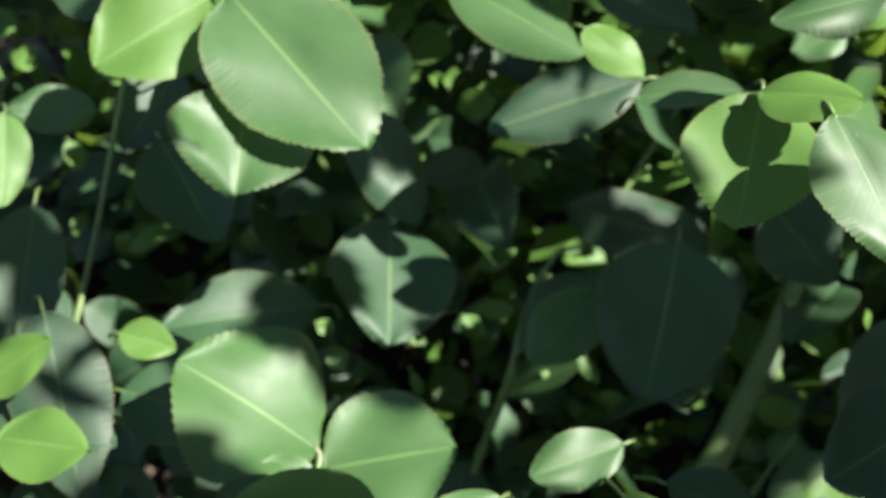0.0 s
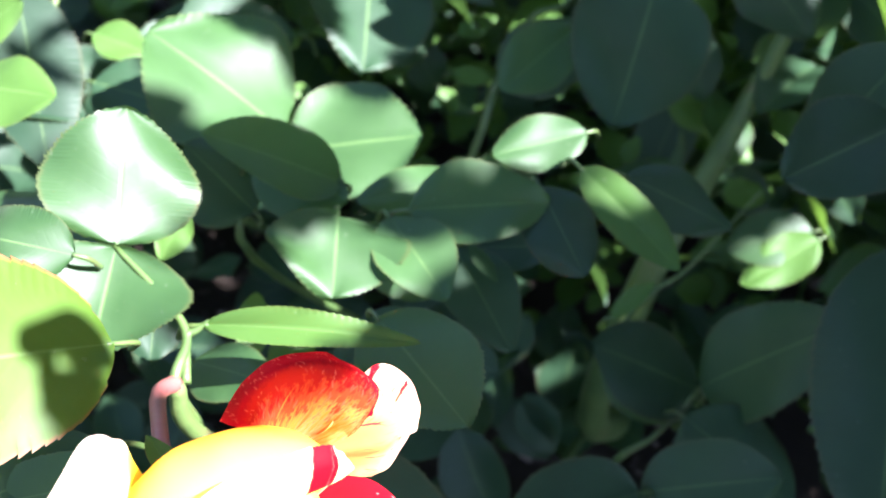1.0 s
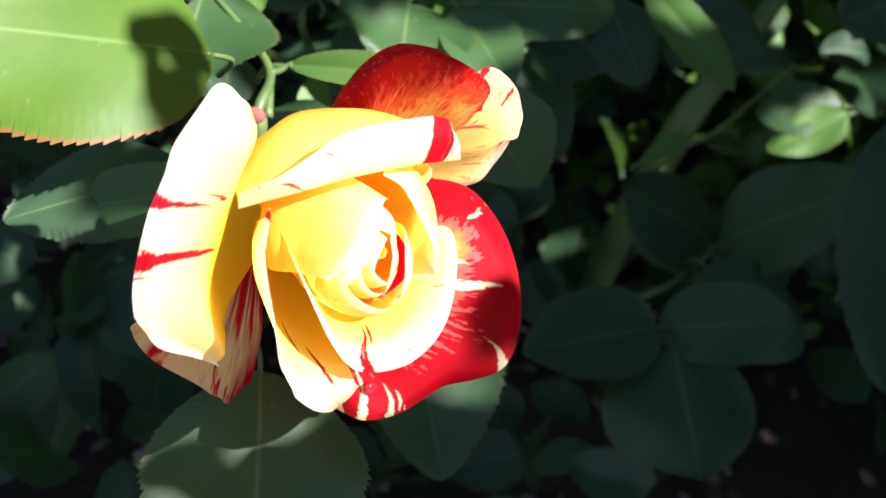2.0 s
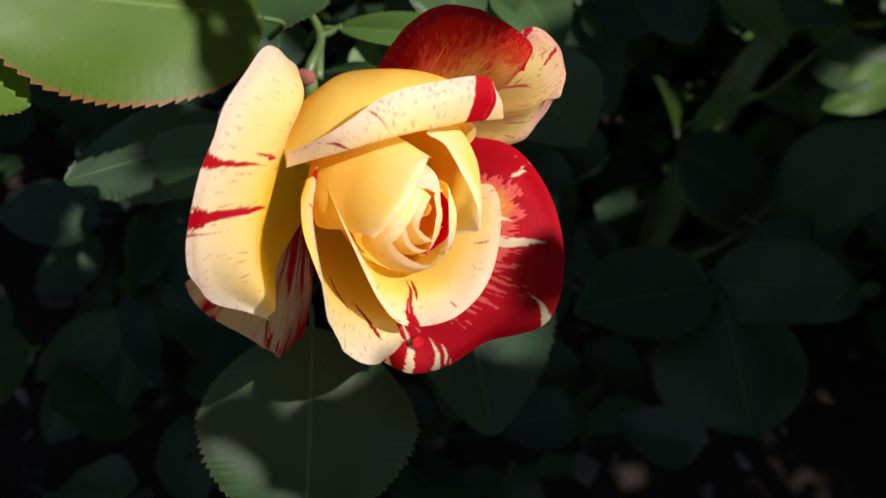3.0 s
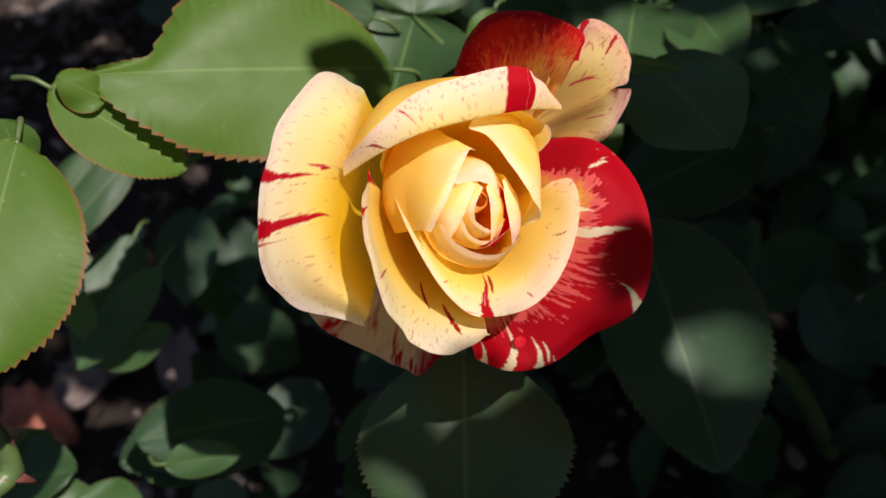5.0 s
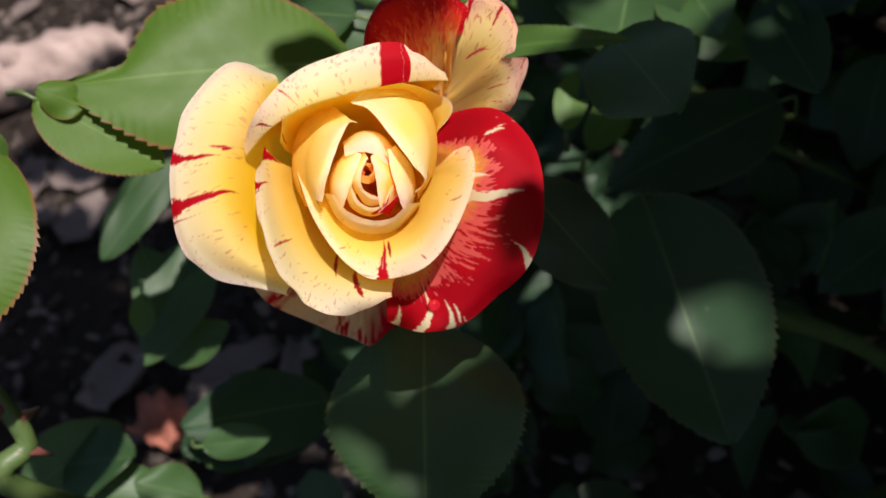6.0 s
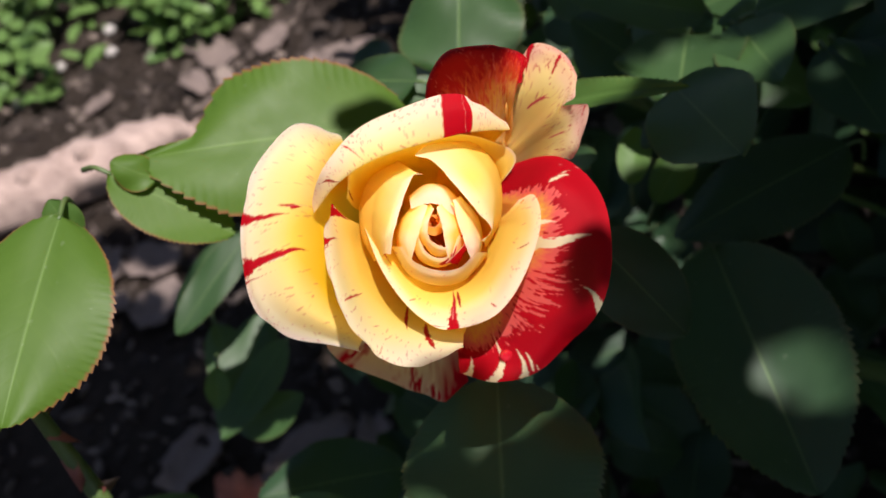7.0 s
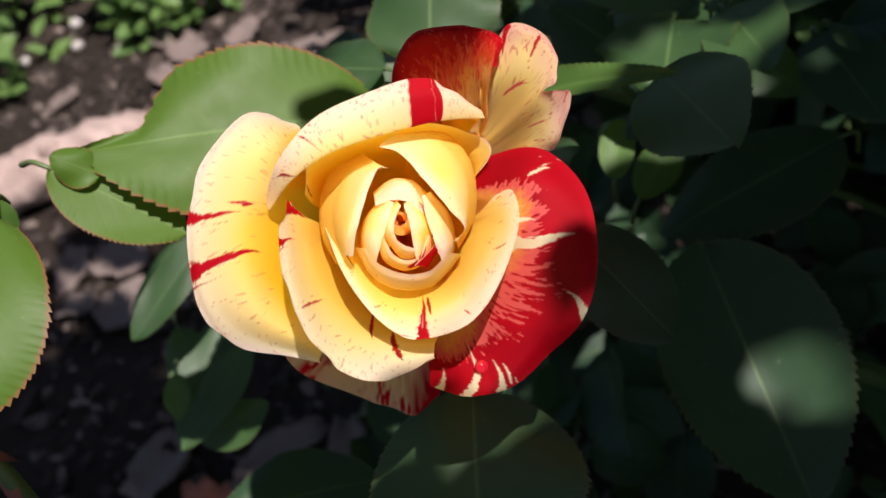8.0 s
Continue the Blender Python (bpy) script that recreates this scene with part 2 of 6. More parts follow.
def blade(length, width, fold, droop, teeth, seed, rows=112, half=5, twist=0.0, sharp=0.5, ripple=0.034, curl=0.0, hollow=0.0):
    """Points of one leaf blade along +Y, facing +Z: oval, saw-toothed, folded at the midrib, bending down."""
    rnd = random.Random(seed)
    wob = [rnd.uniform(-1, 1) for _ in range(6)]
    bite = [rnd.uniform(0.03, 0.085) for _ in range(40)]
    pts = np.zeros((rows, 2 * half + 1, 3))
    for j in range(rows):
        v = j / (rows - 1)
        shape = (math.sin(math.pi * v ** 0.86) ** 0.60) * (1 - sharp * 0.40 * max(0.0, (v - 0.66) / 0.34) ** 1.6)
        shape *= 1 + 0.05 * math.sin(5 * v + wob[0] * 3)
        saw = (v * teeth) % 1.0
        for i in range(2 * half + 1):
            s = (i - half) / half
            w = 0.5 * width * shape
            if s * hollow > 0:
                w *= 1 - abs(hollow) * min(1.0, max(0.0, (v - 0.66) / 0.14)) ** 1.3
            if abs(s) == 1:
                w *= 1 + bite[int(v * teeth) % 40] * (saw - 0.35) * (1 if 0.04 < v < 0.99 else 0)
            x = s * w
            y = v * length + (0.014 * length * (saw - 0.5) if abs(s) == 1 and v < 0.98 else 0.0)
            z = abs(x) * math.tan(fold) - droop * length * v * v + ripple * width * math.sin(9 * v + 3 * wob[1] + 2.2 * s) * abs(s)
            z += 0.05 * width * wob[2] * s * s * math.sin(3 * v) - curl * abs(x) * abs(s) * (0.4 + 0.6 * v)
            # quilting between the side veins
            z += 0.0008 * width * math.sin((v * 8.5 - abs(s) * 2.5) * 2 * math.pi) * min(1, 2 * abs(s)) * (1 - abs(s) ** 3)
            a = twist * v
            pts[j, i] = (x * math.cos(a) - z * math.sin(a) * 0.4, y, z + x * math.sin(a))
    return pts


def aim(base, tip, facing):
    """Axes at base with +Y to tip and +Z as near to facing as it can."""
    y = (Vector(tip) - Vector(base)).normalized()
    z = Vector(facing)
    z = (z - y * z.dot(y)).normalized()
    x = y.cross(z)
    m = Matrix((x, y, z)).transposed().to_4x4()
    m.translation = base
    return m


leaf_count = [0]


def sun_mark(p):
    """Where the sun's ray through p passes the height of the bloom."""
    p = Vector(p)
    q = p - SUN_WAY * ((p.z - 0.34) / SUN_WAY.z)
    return q.x, q.y


CLOSED = []  # stretches over which it is closed even beside a gap
SHADY = []  # stretches that it covers without a gap
SUNNY = []  # stretches of the plan over which the added, unseen crown of the bush stays open


def leaf(parent, base, tip, width, facing, fold=0.12, droop=0.05, look_of=None, twist=0.0, sharp=0.25, sunny=0.0, shaded=False, hollow=0.0, label=""):
    """One leaf from base to tip (metres), of its own bend and twist; sunny: the share of its length, from its base
    (minus: from its tip), that the added crown leaves open to the sun;
    shaded: whether that crown closes over it; hollow: how far one side (minus: the other) is drawn in towards the tip."""
    leaf_count[0] += 1
    seed = leaf_count[0]
    rnd = random.Random(seed * 7)
    length = (Vector(tip) - Vector(base)).length
    droop = droop * rnd.uniform(0.6, 2.2)
    pts = blade(length, width, fold * rnd.uniform(0.7, 2.4), droop, 27 + seed % 8, seed, twist=twist + rnd.uniform(-0.3, 0.3), sharp=sharp + rnd.uniform(-0.2, 0.3), ripple=rnd.uniform(0.02, 0.06), curl=rnd.uniform(-0.25, 0.6), hollow=hollow)
    # the blade bends away from the chord; lift it so that both ends stay on it
    pts[:, :, 2] += droop * pts[:, :, 1]
    if sunny:
        ends = sun_mark(base), sun_mark(Vector(base).lerp(Vector(tip), sunny))
        if sunny < 0:
            ends = sun_mark(tip), sun_mark(Vector(tip).lerp(Vector(base), -sunny))
        SUNNY.append((*ends[0], *ends[1], 0.44 * width + 0.003 if look_of in (LEAF_YOUNG, LEAF_LIME_LIT) else 0.33 * width))
    elif shaded:
        CLOSED.append((*sun_mark(base), *sun_mark(tip), 0.20 * width - 0.007))
    elif look_of is LEAF_SHADED:
        SHADY.append((*sun_mark(base), *sun_mark(tip), 0.5 * width))
    ob = grid_mesh("leaf", pts, look_of or LEAF, parent, matrix=aim(base, tip, facing), label=label)
    run = 0.22 * length + 0.002
    bend = rnd.uniform(-0.5, 0.5)
    stalk = tube([(0, 0.02 * length, 0), (0.1 * bend * run, -0.4 * run, -0.15 * run), (0.3 * bend * run, -0.7 * run, -0.9 * run)], [0.0005, 0.0006, 0.0007], 6)
    part("stalk", stalk, STALK, ob)
    return ob


# ---------------------------------------------------------------- the rose
# The bloom is built in millimetres: x across, y up its face, z out of its heart.
BLOOM = Matrix(((0.8180, -0.2532, 0.5165, 0.0306), (0.5205, 0.7080, -0.4773, 0.0274), (-0.2449, 0.6593, 0.7109, 0.3639), (0, 0, 0, 1)))
BLOOM_MM = BLOOM @ Matrix.Diagonal((0.001066, 0.001066, 0.001066, 1))
# the gold of the throat, deepened by the orange shade between petals
GOLD_SHADE, YELLOW, CREAM = np.array((0.98, 0.59, 0.02)), np.array((0.99, 0.82, 0.21)), np.array((0.98, 0.86, 0.65))
PINK, CRIMSON, CORAL = np.array((0.92, 0.56, 0.46)), np.array((0.52, 0.002, 0.012)), np.array((0.88, 0.13, 0.11))
INK = {"R": CRIMSON, "D": np.array((0.38, 0.012, 0.008)), "C": np.array((0.95, 0.82, 0.55)), "P": np.array((0.80, 0.30, 0.27)),
       "O": np.array((0.88, 0.26, 0.05)), "K": np.array((0.72, 0.09, 0.09))}


def vn(x, y, seed):
    """Smooth value noise from -1 to 1 on arrays."""
    x, y = np.broadcast_arrays(np.asarray(x, float), np.asarray(y, float))
    xi, yi = np.floor(x), np.floor(y)
    fx, fy = x - xi, y - yi
    fx, fy = fx * fx * (3 - 2 * fx), fy * fy * (3 - 2 * fy)

    def knot(i, j):
        h = np.sin(i * 127.1 + j * 311.7 + seed * 74.7) * 43758.5453
        return 2 * (h - np.floor(h)) - 1
    low = knot(xi, yi) * (1 - fx) + knot(xi + 1, yi) * fx
    high = knot(xi, yi + 1) * (1 - fx) + knot(xi + 1, yi + 1) * fx
    return low * (1 - fy) + high * fy


def lay(c, colour, k):
    """Colour over c, as far as k (0 to 1, an array)."""
    k = np.clip(k, 0, 1)[..., None]
    return c * (1 - k) + colour * k


class Sheet:
    """The surface of one petal to be tinted: u across, v base to margin, and their lengths in millimetres."""

    def __init__(self, fine, seed):
        nv, nu, _ = fine.shape
        self.u, self.v = np.meshgrid(np.linspace(0, 1, nu), np.linspace(0, 1, nv))
        self.across = np.linalg.norm(np.diff(fine, axis=1), axis=2).sum(1)[:, None]
        self.along = np.linalg.norm(np.diff(fine, axis=0), axis=2).sum(0).mean()
        self.lane = np.linalg.norm(np.gradient(fine, axis=1), axis=2) * (nu - 1)
        self.rise = np.linalg.norm(np.gradient(fine, axis=0), axis=2) * (nv - 1)
        self.x, self.y = self.u * self.across[-nv // 5:].mean(), self.v * self.along
        self.seed = seed

    def stroke(self, u0, v0, u1, v1, wide, both):
        """A torn, tapering stroke from its root to its tip, like a lick of flame."""
        on = (np.abs(self.u - 0.5 * (u0 + u1)) < 0.5 * abs(u1 - u0) + 0.03) & (np.abs(self.v - 0.5 * (v0 + v1)) < 0.5 * abs(v1 - v0) + 0.02)
        lane, rise = self.lane[on].mean(), self.rise[on].mean()
        dx, dy = (u1 - u0) * lane, (v1 - v0) * rise
        px, py = (self.u - u0) * lane, (self.v - v0) * rise
        length = max(0.2, math.hypot(dx, dy))
        t = (px * dx + py * dy) / length ** 2
        off = (px * dy - py * dx) / length
        off = off + 0.25 * wide * vn(t * 3, u0 * 50, self.seed)
        taper = np.where(t > 0, np.clip(1 - t, 0, 1) ** 0.75, 1.0)
        if both == 2:
            taper = np.clip(1 - t, 0, 1) ** 1.15
        if both == 1:
            taper = 2.0 * np.sqrt(np.clip(t, 0, 1)) * np.clip(1 - t, 0, 1) ** 0.8
        torn = 1 + 0.30 * vn(self.x * 2.0, self.y * 0.8, self.seed + 2) + 0.22 * vn(self.x * 5, self.y * 2, self.seed + 3)
        k = (wide * taper * torn - np.abs(off)) / 0.16
        return np.where((t > (0 if both == 1 else -0.2)) & (t < 1), np.clip(k, 0, 1), 0)

    def dashes(self, c, count, seed, colour, depth=0.6, low=0.5, size=(0.5, 1.5), wide=0.10, u_range=(0.0, 1.0)):
        """Fine flecks drawn out along the petal."""
        rnd = random.Random(seed)
        for _ in range(count):
            u0, v0 = rnd.uniform(*u_range), 1.0 - (1.0 - low) * rnd.random() ** 1.4
            run = rnd.uniform(*size)
            near = (np.abs(self.v[:, 0] - v0) * self.along < run + 0.3)
            if not near.any():
                continue
            j0, j1 = np.argmax(near), len(near) - np.argmax(near[::-1])
            lane = np.maximum(self.across[j0:j1], 0.5)
            py = (self.v[j0:j1] - v0) * self.along
            px = (self.u[j0:j1] - u0) * lane + rnd.uniform(-0.25, 0.25) * py
            w = wide * rnd.uniform(0.6, 1.5)
            k = np.clip((w * (1 - (py / run) ** 2) - np.abs(px)) / 0.10 + 0.35, 0, 1) * (np.abs(py) < run)
            c[j0:j1] = lay(c[j0:j1], colour, k * depth * rnd.uniform(0.35, 1.0))
        return c


def petal_tint(sheet, pale=0.75, gold_shade=0.13, flecks=0, fleck_low=0.55, blush=0.3, marks=(), wash=None, over=None):
    """Colour of a petal: golden throat that also holds painted warm shade, yellow blade, cream and blushed margin,
    flecks and flames.
    """
    u, v, seed = sheet.u, sheet.v, sheet.seed
    c = np.zeros(u.shape + (3,)) + GOLD_SHADE
    c = lay(c, YELLOW, (v - gold_shade) * 2.6)
    c = lay(c, CREAM, (v - pale) / max(0.05, 1.0 - pale) * 0.95 + 0.3 * vn(u * 5, v * 4, seed))
    c = lay(c, PINK, np.clip((v - 0.84) / 0.16, 0, 1) * np.clip(blush + 0.5 * vn(u * 9, v * 6, seed + 1), 0, 1))
    if wash is not None:
        c = wash(c, sheet)
    c = sheet.dashes(c, flecks, seed, np.array((0.62, 0.07, 0.09)), low=fleck_low)
    for u0, v0, u1, v1, wide, ink, both in marks:
        c = lay(c, INK[ink], sheet.stroke(u0, v0, u1, v1, wide, both))
    if over is not None:
        c = over(c, sheet)
    return c


def petal(parent, rows, seed, nu=110, nv=110, ruffle=0.25, edge=0.25, label="", **look_args):
    """One petal: a smooth sheet through the rows of its cage, base to margin."""
    fine = resample(np.array(rows, float), nv)
    fine = np.swapaxes(resample(np.swapaxes(fine, 0, 1), nu), 0, 1)
    sheet = Sheet(fine, seed)
    tint = petal_tint(sheet, **look_args)
    u, v = sheet.u, sheet.v
    fine[:, :, 2] += ruffle * v * v * (1.1 * vn(u * 6, v * 3, seed + 20) + 0.45 * vn(u * 15, v * 4, seed + 22))
    out = np.clip((v - 0.93) / 0.07, 0, 1) * edge
    fine[:, :, 0] += out * vn(u * 14, 3.3, seed + 21)
    fine[:, :, 1] += out * vn(u * 14, 8.3, seed + 23)
    return grid_mesh("petal", fine, PETAL, parent, tint, BLOOM_MM, label)


def cup(parent, r, a0, a1, lip, seed, lean=0.75, depth=16.0, centre=(0.2, -0.3), nu=60, nv=60, **look_args):
    """One petal of the furled heart, wrapped round its axis from angle a0 to a1 (degrees)."""
    rows = []
    for k, (h, w) in enumerate(((0.0, 0.45), (0.3, 0.95), (0.6, 1.18), (0.85, 0.98), (1.0, lean))):
        row = []
        for i in range(7):
            s = i / 6
            a = radians(a0 + (a1 - a0) * s)
            ends = 1 - 0.12 * h * abs(2 * s - 1) ** 3
            rr = r * w * (0.94 + 0.10 * s)
            row.append((centre[0] + rr * math.cos(a), centre[1] + rr * math.sin(a), lip - depth * (1 - h * ends)))
        rows.append(row)
    return petal(parent, rows, seed, nu, nv, ruffle=0.08, edge=0.06, **look_args)


LP = [[(-1.0, -0.3, -31.0)] * 6]
LP.append(((-9.8, 8.7, -25.2), (-11.8, 6.5, -26.2), (-12.7, 2.3, -26.1), (-12.7, -3.3, -26.1), (-11.8, -8.9, -26.2), (-9.4, -13.9, -25.4)))
LP.append(((-14.3, 12.6, -19.8), (-16.8, 8.2, -15.2), (-17.7, 3.7, -14.6), (-18.4, -3.4, -14.2), (-17.5, -11.3, -15.9), (-11.4, -18.5, -20.1)))
LP.append(((-15.7, 14.4, -18.9), (-19.0, 11.4, -10.0), (-21.8, 5.8, -7.9), (-23.1, -3.2, -7.7), (-21.3, -13.7, -9.6), (-12.2, -20.6, -17.8)))
LP.append(((-16.3, 15.6, -19.5), (-22.8, 14.8, -11.9), (-28.1, 6.1, -8.0), (-29.5, -7.0, -8.6), (-25.5, -16.4, -11.5), (-12.7, -21.9, -18.4)))
LP.append(((-17.5, 16.3, -20.1), (-24.0, 16.8, -14.0), (-30.8, 5.3, -8.9), (-31.2, -9.4, -10.4), (-26.6, -18.4, -13.2), (-12.1, -22.5, -18.4)))
FL = [[(-1.0, -0.3, -31.0)] * 6]
FL.append(((-9.8, -0.7, -21.6), (-9.7, -3.4, -21.5), (-8.0, -8.0, -21.4), (-4.3, -12.5, -20.2), (0.1, -15.0, -19.1), (5.5, -15.9, -19.1)))
FL.append(((-13.7, 0.2, -12.7), (-13.9, -4.7, -12.3), (-11.5, -10.6, -12.0), (-6.9, -16.4, -10.6), (-1.2, -19.0, -10.0), (5.6, -19.2, -12.0)))
FL.append(((-15.6, 1.7, -8.0), (-15.9, -4.1, -5.9), (-13.8, -11.7, -3.4), (-9.0, -19.0, -4.5), (-2.0, -21.8, -5.4), (5.5, -20.8, -9.4)))
FL.append(((-16.1, 2.6, -6.0), (-17.1, -4.2, -3.1), (-14.9, -13.2, -0.4), (-9.2, -21.6, -1.7), (-1.5, -23.8, -3.0), (5.8, -21.1, -8.4)))
FR = [[(-1.0, -0.3, -31.0)] * 10]
FR.append(((-5.9, -0.7, -19.7), (-3.6, -4.4, -19.5), (-1.4, -6.7, -19.4), (0.9, -7.6, -19.4), (3.1, -7.6, -19.4), (5.4, -6.2, -20.5), (7.2, -3.4, -21.6), (8.1, -0.6, -23.8), (8.2, 0.1, -23.8), (8.1, 0.3, -23.8)))
FR.append(((-9.6, -1.2, -14.8), (-5.6, -7.2, -12.0), (-1.9, -10.9, -10.7), (1.1, -12.2, -9.6), (4.2, -12.2, -8.6), (8.4, -10.4, -8.8), (11.0, -6.4, -10.8), (12.9, -1.0, -15.6), (12.5, 0.8, -17.1), (11.9, 1.1, -18.1)))
FR.append(((-10.6, -1.2, -12.2), (-6.7, -7.9, -7.8), (-2.7, -12.9, -6.3), (0.8, -15.3, -6.7), (4.2, -15.8, -6.5), (9.9, -13.4, -5.4), (13.4, -8.6, -5.6), (16.1, -1.4, -10.3), (15.5, 2.6, -12.9), (13.8, 2.7, -15.3)))
FR.append(((-11.2, -1.2, -10.6), (-8.0, -8.2, -5.8), (-3.9, -13.9, -4.4), (0.3, -17.3, -4.5), (4.2, -18.1, -4.2), (11.0, -15.6, -4.0), (15.4, -9.3, -4.1), (18.3, -0.7, -8.4), (17.4, 4.4, -11.4), (14.9, 4.0, -13.9)))
RED = [[(-1.0, -0.3, -31.0)] * 10]
RED.append(((7.5, 2.1, -24.8), (7.9, 2.6, -24.8), (8.3, 2.1, -24.8), (8.9, 0.7, -24.8), (9.2, -1.6, -24.9), (8.9, -5.4, -25.1), (8.5, -8.1, -25.2), (7.6, -10.9, -25.4), (6.7, -12.7, -25.4), (5.8, -14.1, -25.5)))
RED.append(((10.9, 4.1, -19.2), (14.0, 3.5, -15.0), (16.3, 1.6, -12.2), (18.0, -1.2, -10.6), (18.8, -5.5, -11.0), (17.7, -10.6, -12.4), (15.2, -15.1, -15.2), (12.0, -18.8, -18.6), (8.7, -21.0, -20.6), (4.7, -21.0, -22.5)))
RED.append(((11.5, 5.8, -18.8), (15.5, 7.5, -15.3), (20.3, 6.4, -10.1), (24.6, 1.7, -8.0), (26.0, -4.8, -5.9), (24.9, -12.2, -5.3), (20.6, -18.0, -9.8), (16.0, -23.2, -13.7), (10.7, -24.6, -16.3), (4.8, -23.8, -15.5)))
RED.append(((11.2, 7.7, -20.8), (15.0, 11.0, -19.4), (22.0, 11.5, -15.0), (28.1, 5.5, -10.5), (29.7, -4.2, -5.0), (27.4, -14.8, -3.0), (23.3, -20.2, -11.5), (17.8, -25.6, -13.2), (11.5, -27.2, -12.6), (5.0, -25.7, -12.6)))
TL = [[(2.8, 6.2, -31.0)] * 6]
TL.append(((4.8, 13.3, -24.7), (6.6, 14.7, -24.7), (8.4, 15.5, -23.7), (10.3, 15.7, -22.7), (12.1, 15.3, -21.6), (13.0, 14.3, -20.6)))
TL.append(((1.2, 18.1, -17.5), (2.6, 21.6, -16.6), (6.2, 24.1, -15.5), (11.0, 24.1, -13.1), (13.5, 21.9, -9.9), (13.7, 19.3, -10.0)))
TL.append(((-1.2, 18.6, -19.0), (-0.5, 24.4, -14.5), (3.4, 28.3, -11.8), (11.2, 29.0, -10.6), (14.6, 26.2, -6.0), (14.3, 22.4, -7.1)))
TL.append(((-1.4, 18.6, -22.8), (-0.9, 25.0, -18.0), (2.4, 29.5, -14.3), (11.0, 30.5, -14.0), (15.6, 27.3, -8.0), (15.0, 22.7, -6.6)))
TR = [[(4.7, 6.2, -31.0)] * 9]
TR.append(((12.7, 14.6, -23.7), (13.4, 14.7, -21.7), (14.0, 14.8, -20.7), (14.4, 14.6, -20.7), (14.8, 13.9, -20.7), (15.1, 13.2, -21.6), (15.4, 12.7, -22.5), (15.7, 12.0, -23.5), (15.7, 11.4, -24.5)))
TR.append(((12.6, 19.8, -14.6), (15.9, 21.9, -12.2), (18.5, 21.7, -10.9), (20.0, 20.3, -10.4), (20.3, 18.2, -10.9), (20.3, 16.8, -12.6), (21.1, 15.6, -14.4), (20.9, 13.3, -16.8), (20.1, 11.5, -18.6)))
TR.append(((13.2, 24.0, -13.4), (16.5, 27.8, -10.6), (20.7, 26.7, -9.0), (23.1, 23.7, -8.2), (22.8, 21.1, -8.4), (21.8, 19.0, -10.2), (24.3, 18.1, -13.0), (24.3, 13.8, -15.3), (22.9, 11.6, -17.8)))
TR.append(((13.4, 25.2, -13.0), (16.7, 29.8, -10.6), (21.3, 28.6, -9.5), (24.3, 24.6, -8.7), (23.8, 20.8, -8.4), (22.2, 19.2, -10.2), (26.6, 20.3, -13.4), (25.8, 13.6, -16.4), (24.4, 11.4, -19.2)))
R = [[(0.9, 5.2, -30.0)] * 6]
R.append(((-17.0, 6.0, -19.4), (-12.5, 10.4, -19.6), (-6.2, 14.5, -20.9), (1.1, 17.3, -21.9), (7.4, 17.3, -22.0), (11.9, 15.8, -20.0)))
R.append(((-18.6, 5.0, -14.6), (-15.6, 11.7, -13.0), (-11.0, 16.2, -12.4), (-0.8, 18.7, -9.6), (7.1, 18.2, -10.0), (12.4, 15.5, -10.0)))
R.append(((-19.5, 2.3, -10.0), (-15.9, 7.6, -5.2), (-9.3, 12.2, -3.4), (1.4, 15.0, -2.8), (8.1, 15.3, -4.5), (13.0, 15.3, -8.0)))
R.append(((-19.5, 1.1, -9.0), (-14.8, 5.3, -1.7), (-8.4, 9.0, 1.0), (2.7, 12.8, -0.9), (8.5, 14.2, -3.0), (13.1, 14.9, -7.0)))
R.append(((-19.7, 1.9, -8.7), (-15.8, 6.9, -0.7), (-9.8, 11.7, 1.9), (2.6, 16.4, 0.7), (8.1, 16.8, -1.4), (12.8, 15.5, -6.5)))
R.append(((-19.9, 3.0, -8.9), (-17.1, 7.9, -1.4), (-10.8, 14.3, 0.3), (2.2, 19.5, 0.2), (7.4, 18.6, -2.2), (12.7, 16.1, -7.5)))
BW = [[(-1.0, -0.3, -31.0)] * 7]
BW.append(((-9.0, 1.2, -23.7), (-9.4, 4.9, -23.7), (-6.2, 8.1, -23.7), (-0.7, 9.5, -23.7), (4.8, 8.6, -23.7), (8.4, 5.9, -24.7), (8.9, 4.0, -24.7)))
BW.append(((-12.9, 2.2, -13.5), (-12.3, 6.9, -12.5), (-7.1, 10.5, -11.5), (-0.2, 12.4, -11.5), (6.6, 12.4, -13.5), (11.7, 9.1, -16.5), (11.3, 6.0, -18.5)))
BW.append(((-14.1, 3.8, -9.5), (-13.0, 8.7, -7.5), (-7.1, 12.0, -6.5), (0.0, 13.9, -6.5), (8.3, 14.1, -10.0), (14.3, 11.6, -15.0), (11.9, 7.1, -17.5)))
IR = [[(-1.0, -0.3, -31.0)] * 6]
IR.append(((1.4, 13.4, -17.5), (6.6, 12.8, -16.4), (10.1, 9.3, -16.3), (11.2, 4.9, -17.2), (10.9, 0.2, -18.2), (8.4, -4.3, -18.2)))
IR.append(((0.0, 12.9, -9.4), (5.4, 12.3, -7.6), (9.3, 8.5, -6.5), (10.8, 4.4, -7.2), (10.6, -0.1, -8.6), (9.0, -3.8, -10.1)))
IR.append(((-1.6, 11.3, -4.5), (2.3, 10.2, -3.3), (6.3, 6.2, -1.8), (8.9, 2.5, -1.6), (10.3, -1.0, -4.0), (8.8, -3.6, -6.6)))
IR.append(((-2.4, 10.1, -2.5), (0.6, 8.8, -1.4), (4.2, 4.9, -0.1), (7.4, 1.1, -0.1), (10.0, -2.0, -2.0), (8.3, -3.6, -4.6)))
IL = [[(-1.0, -0.3, -31.0)] * 5]
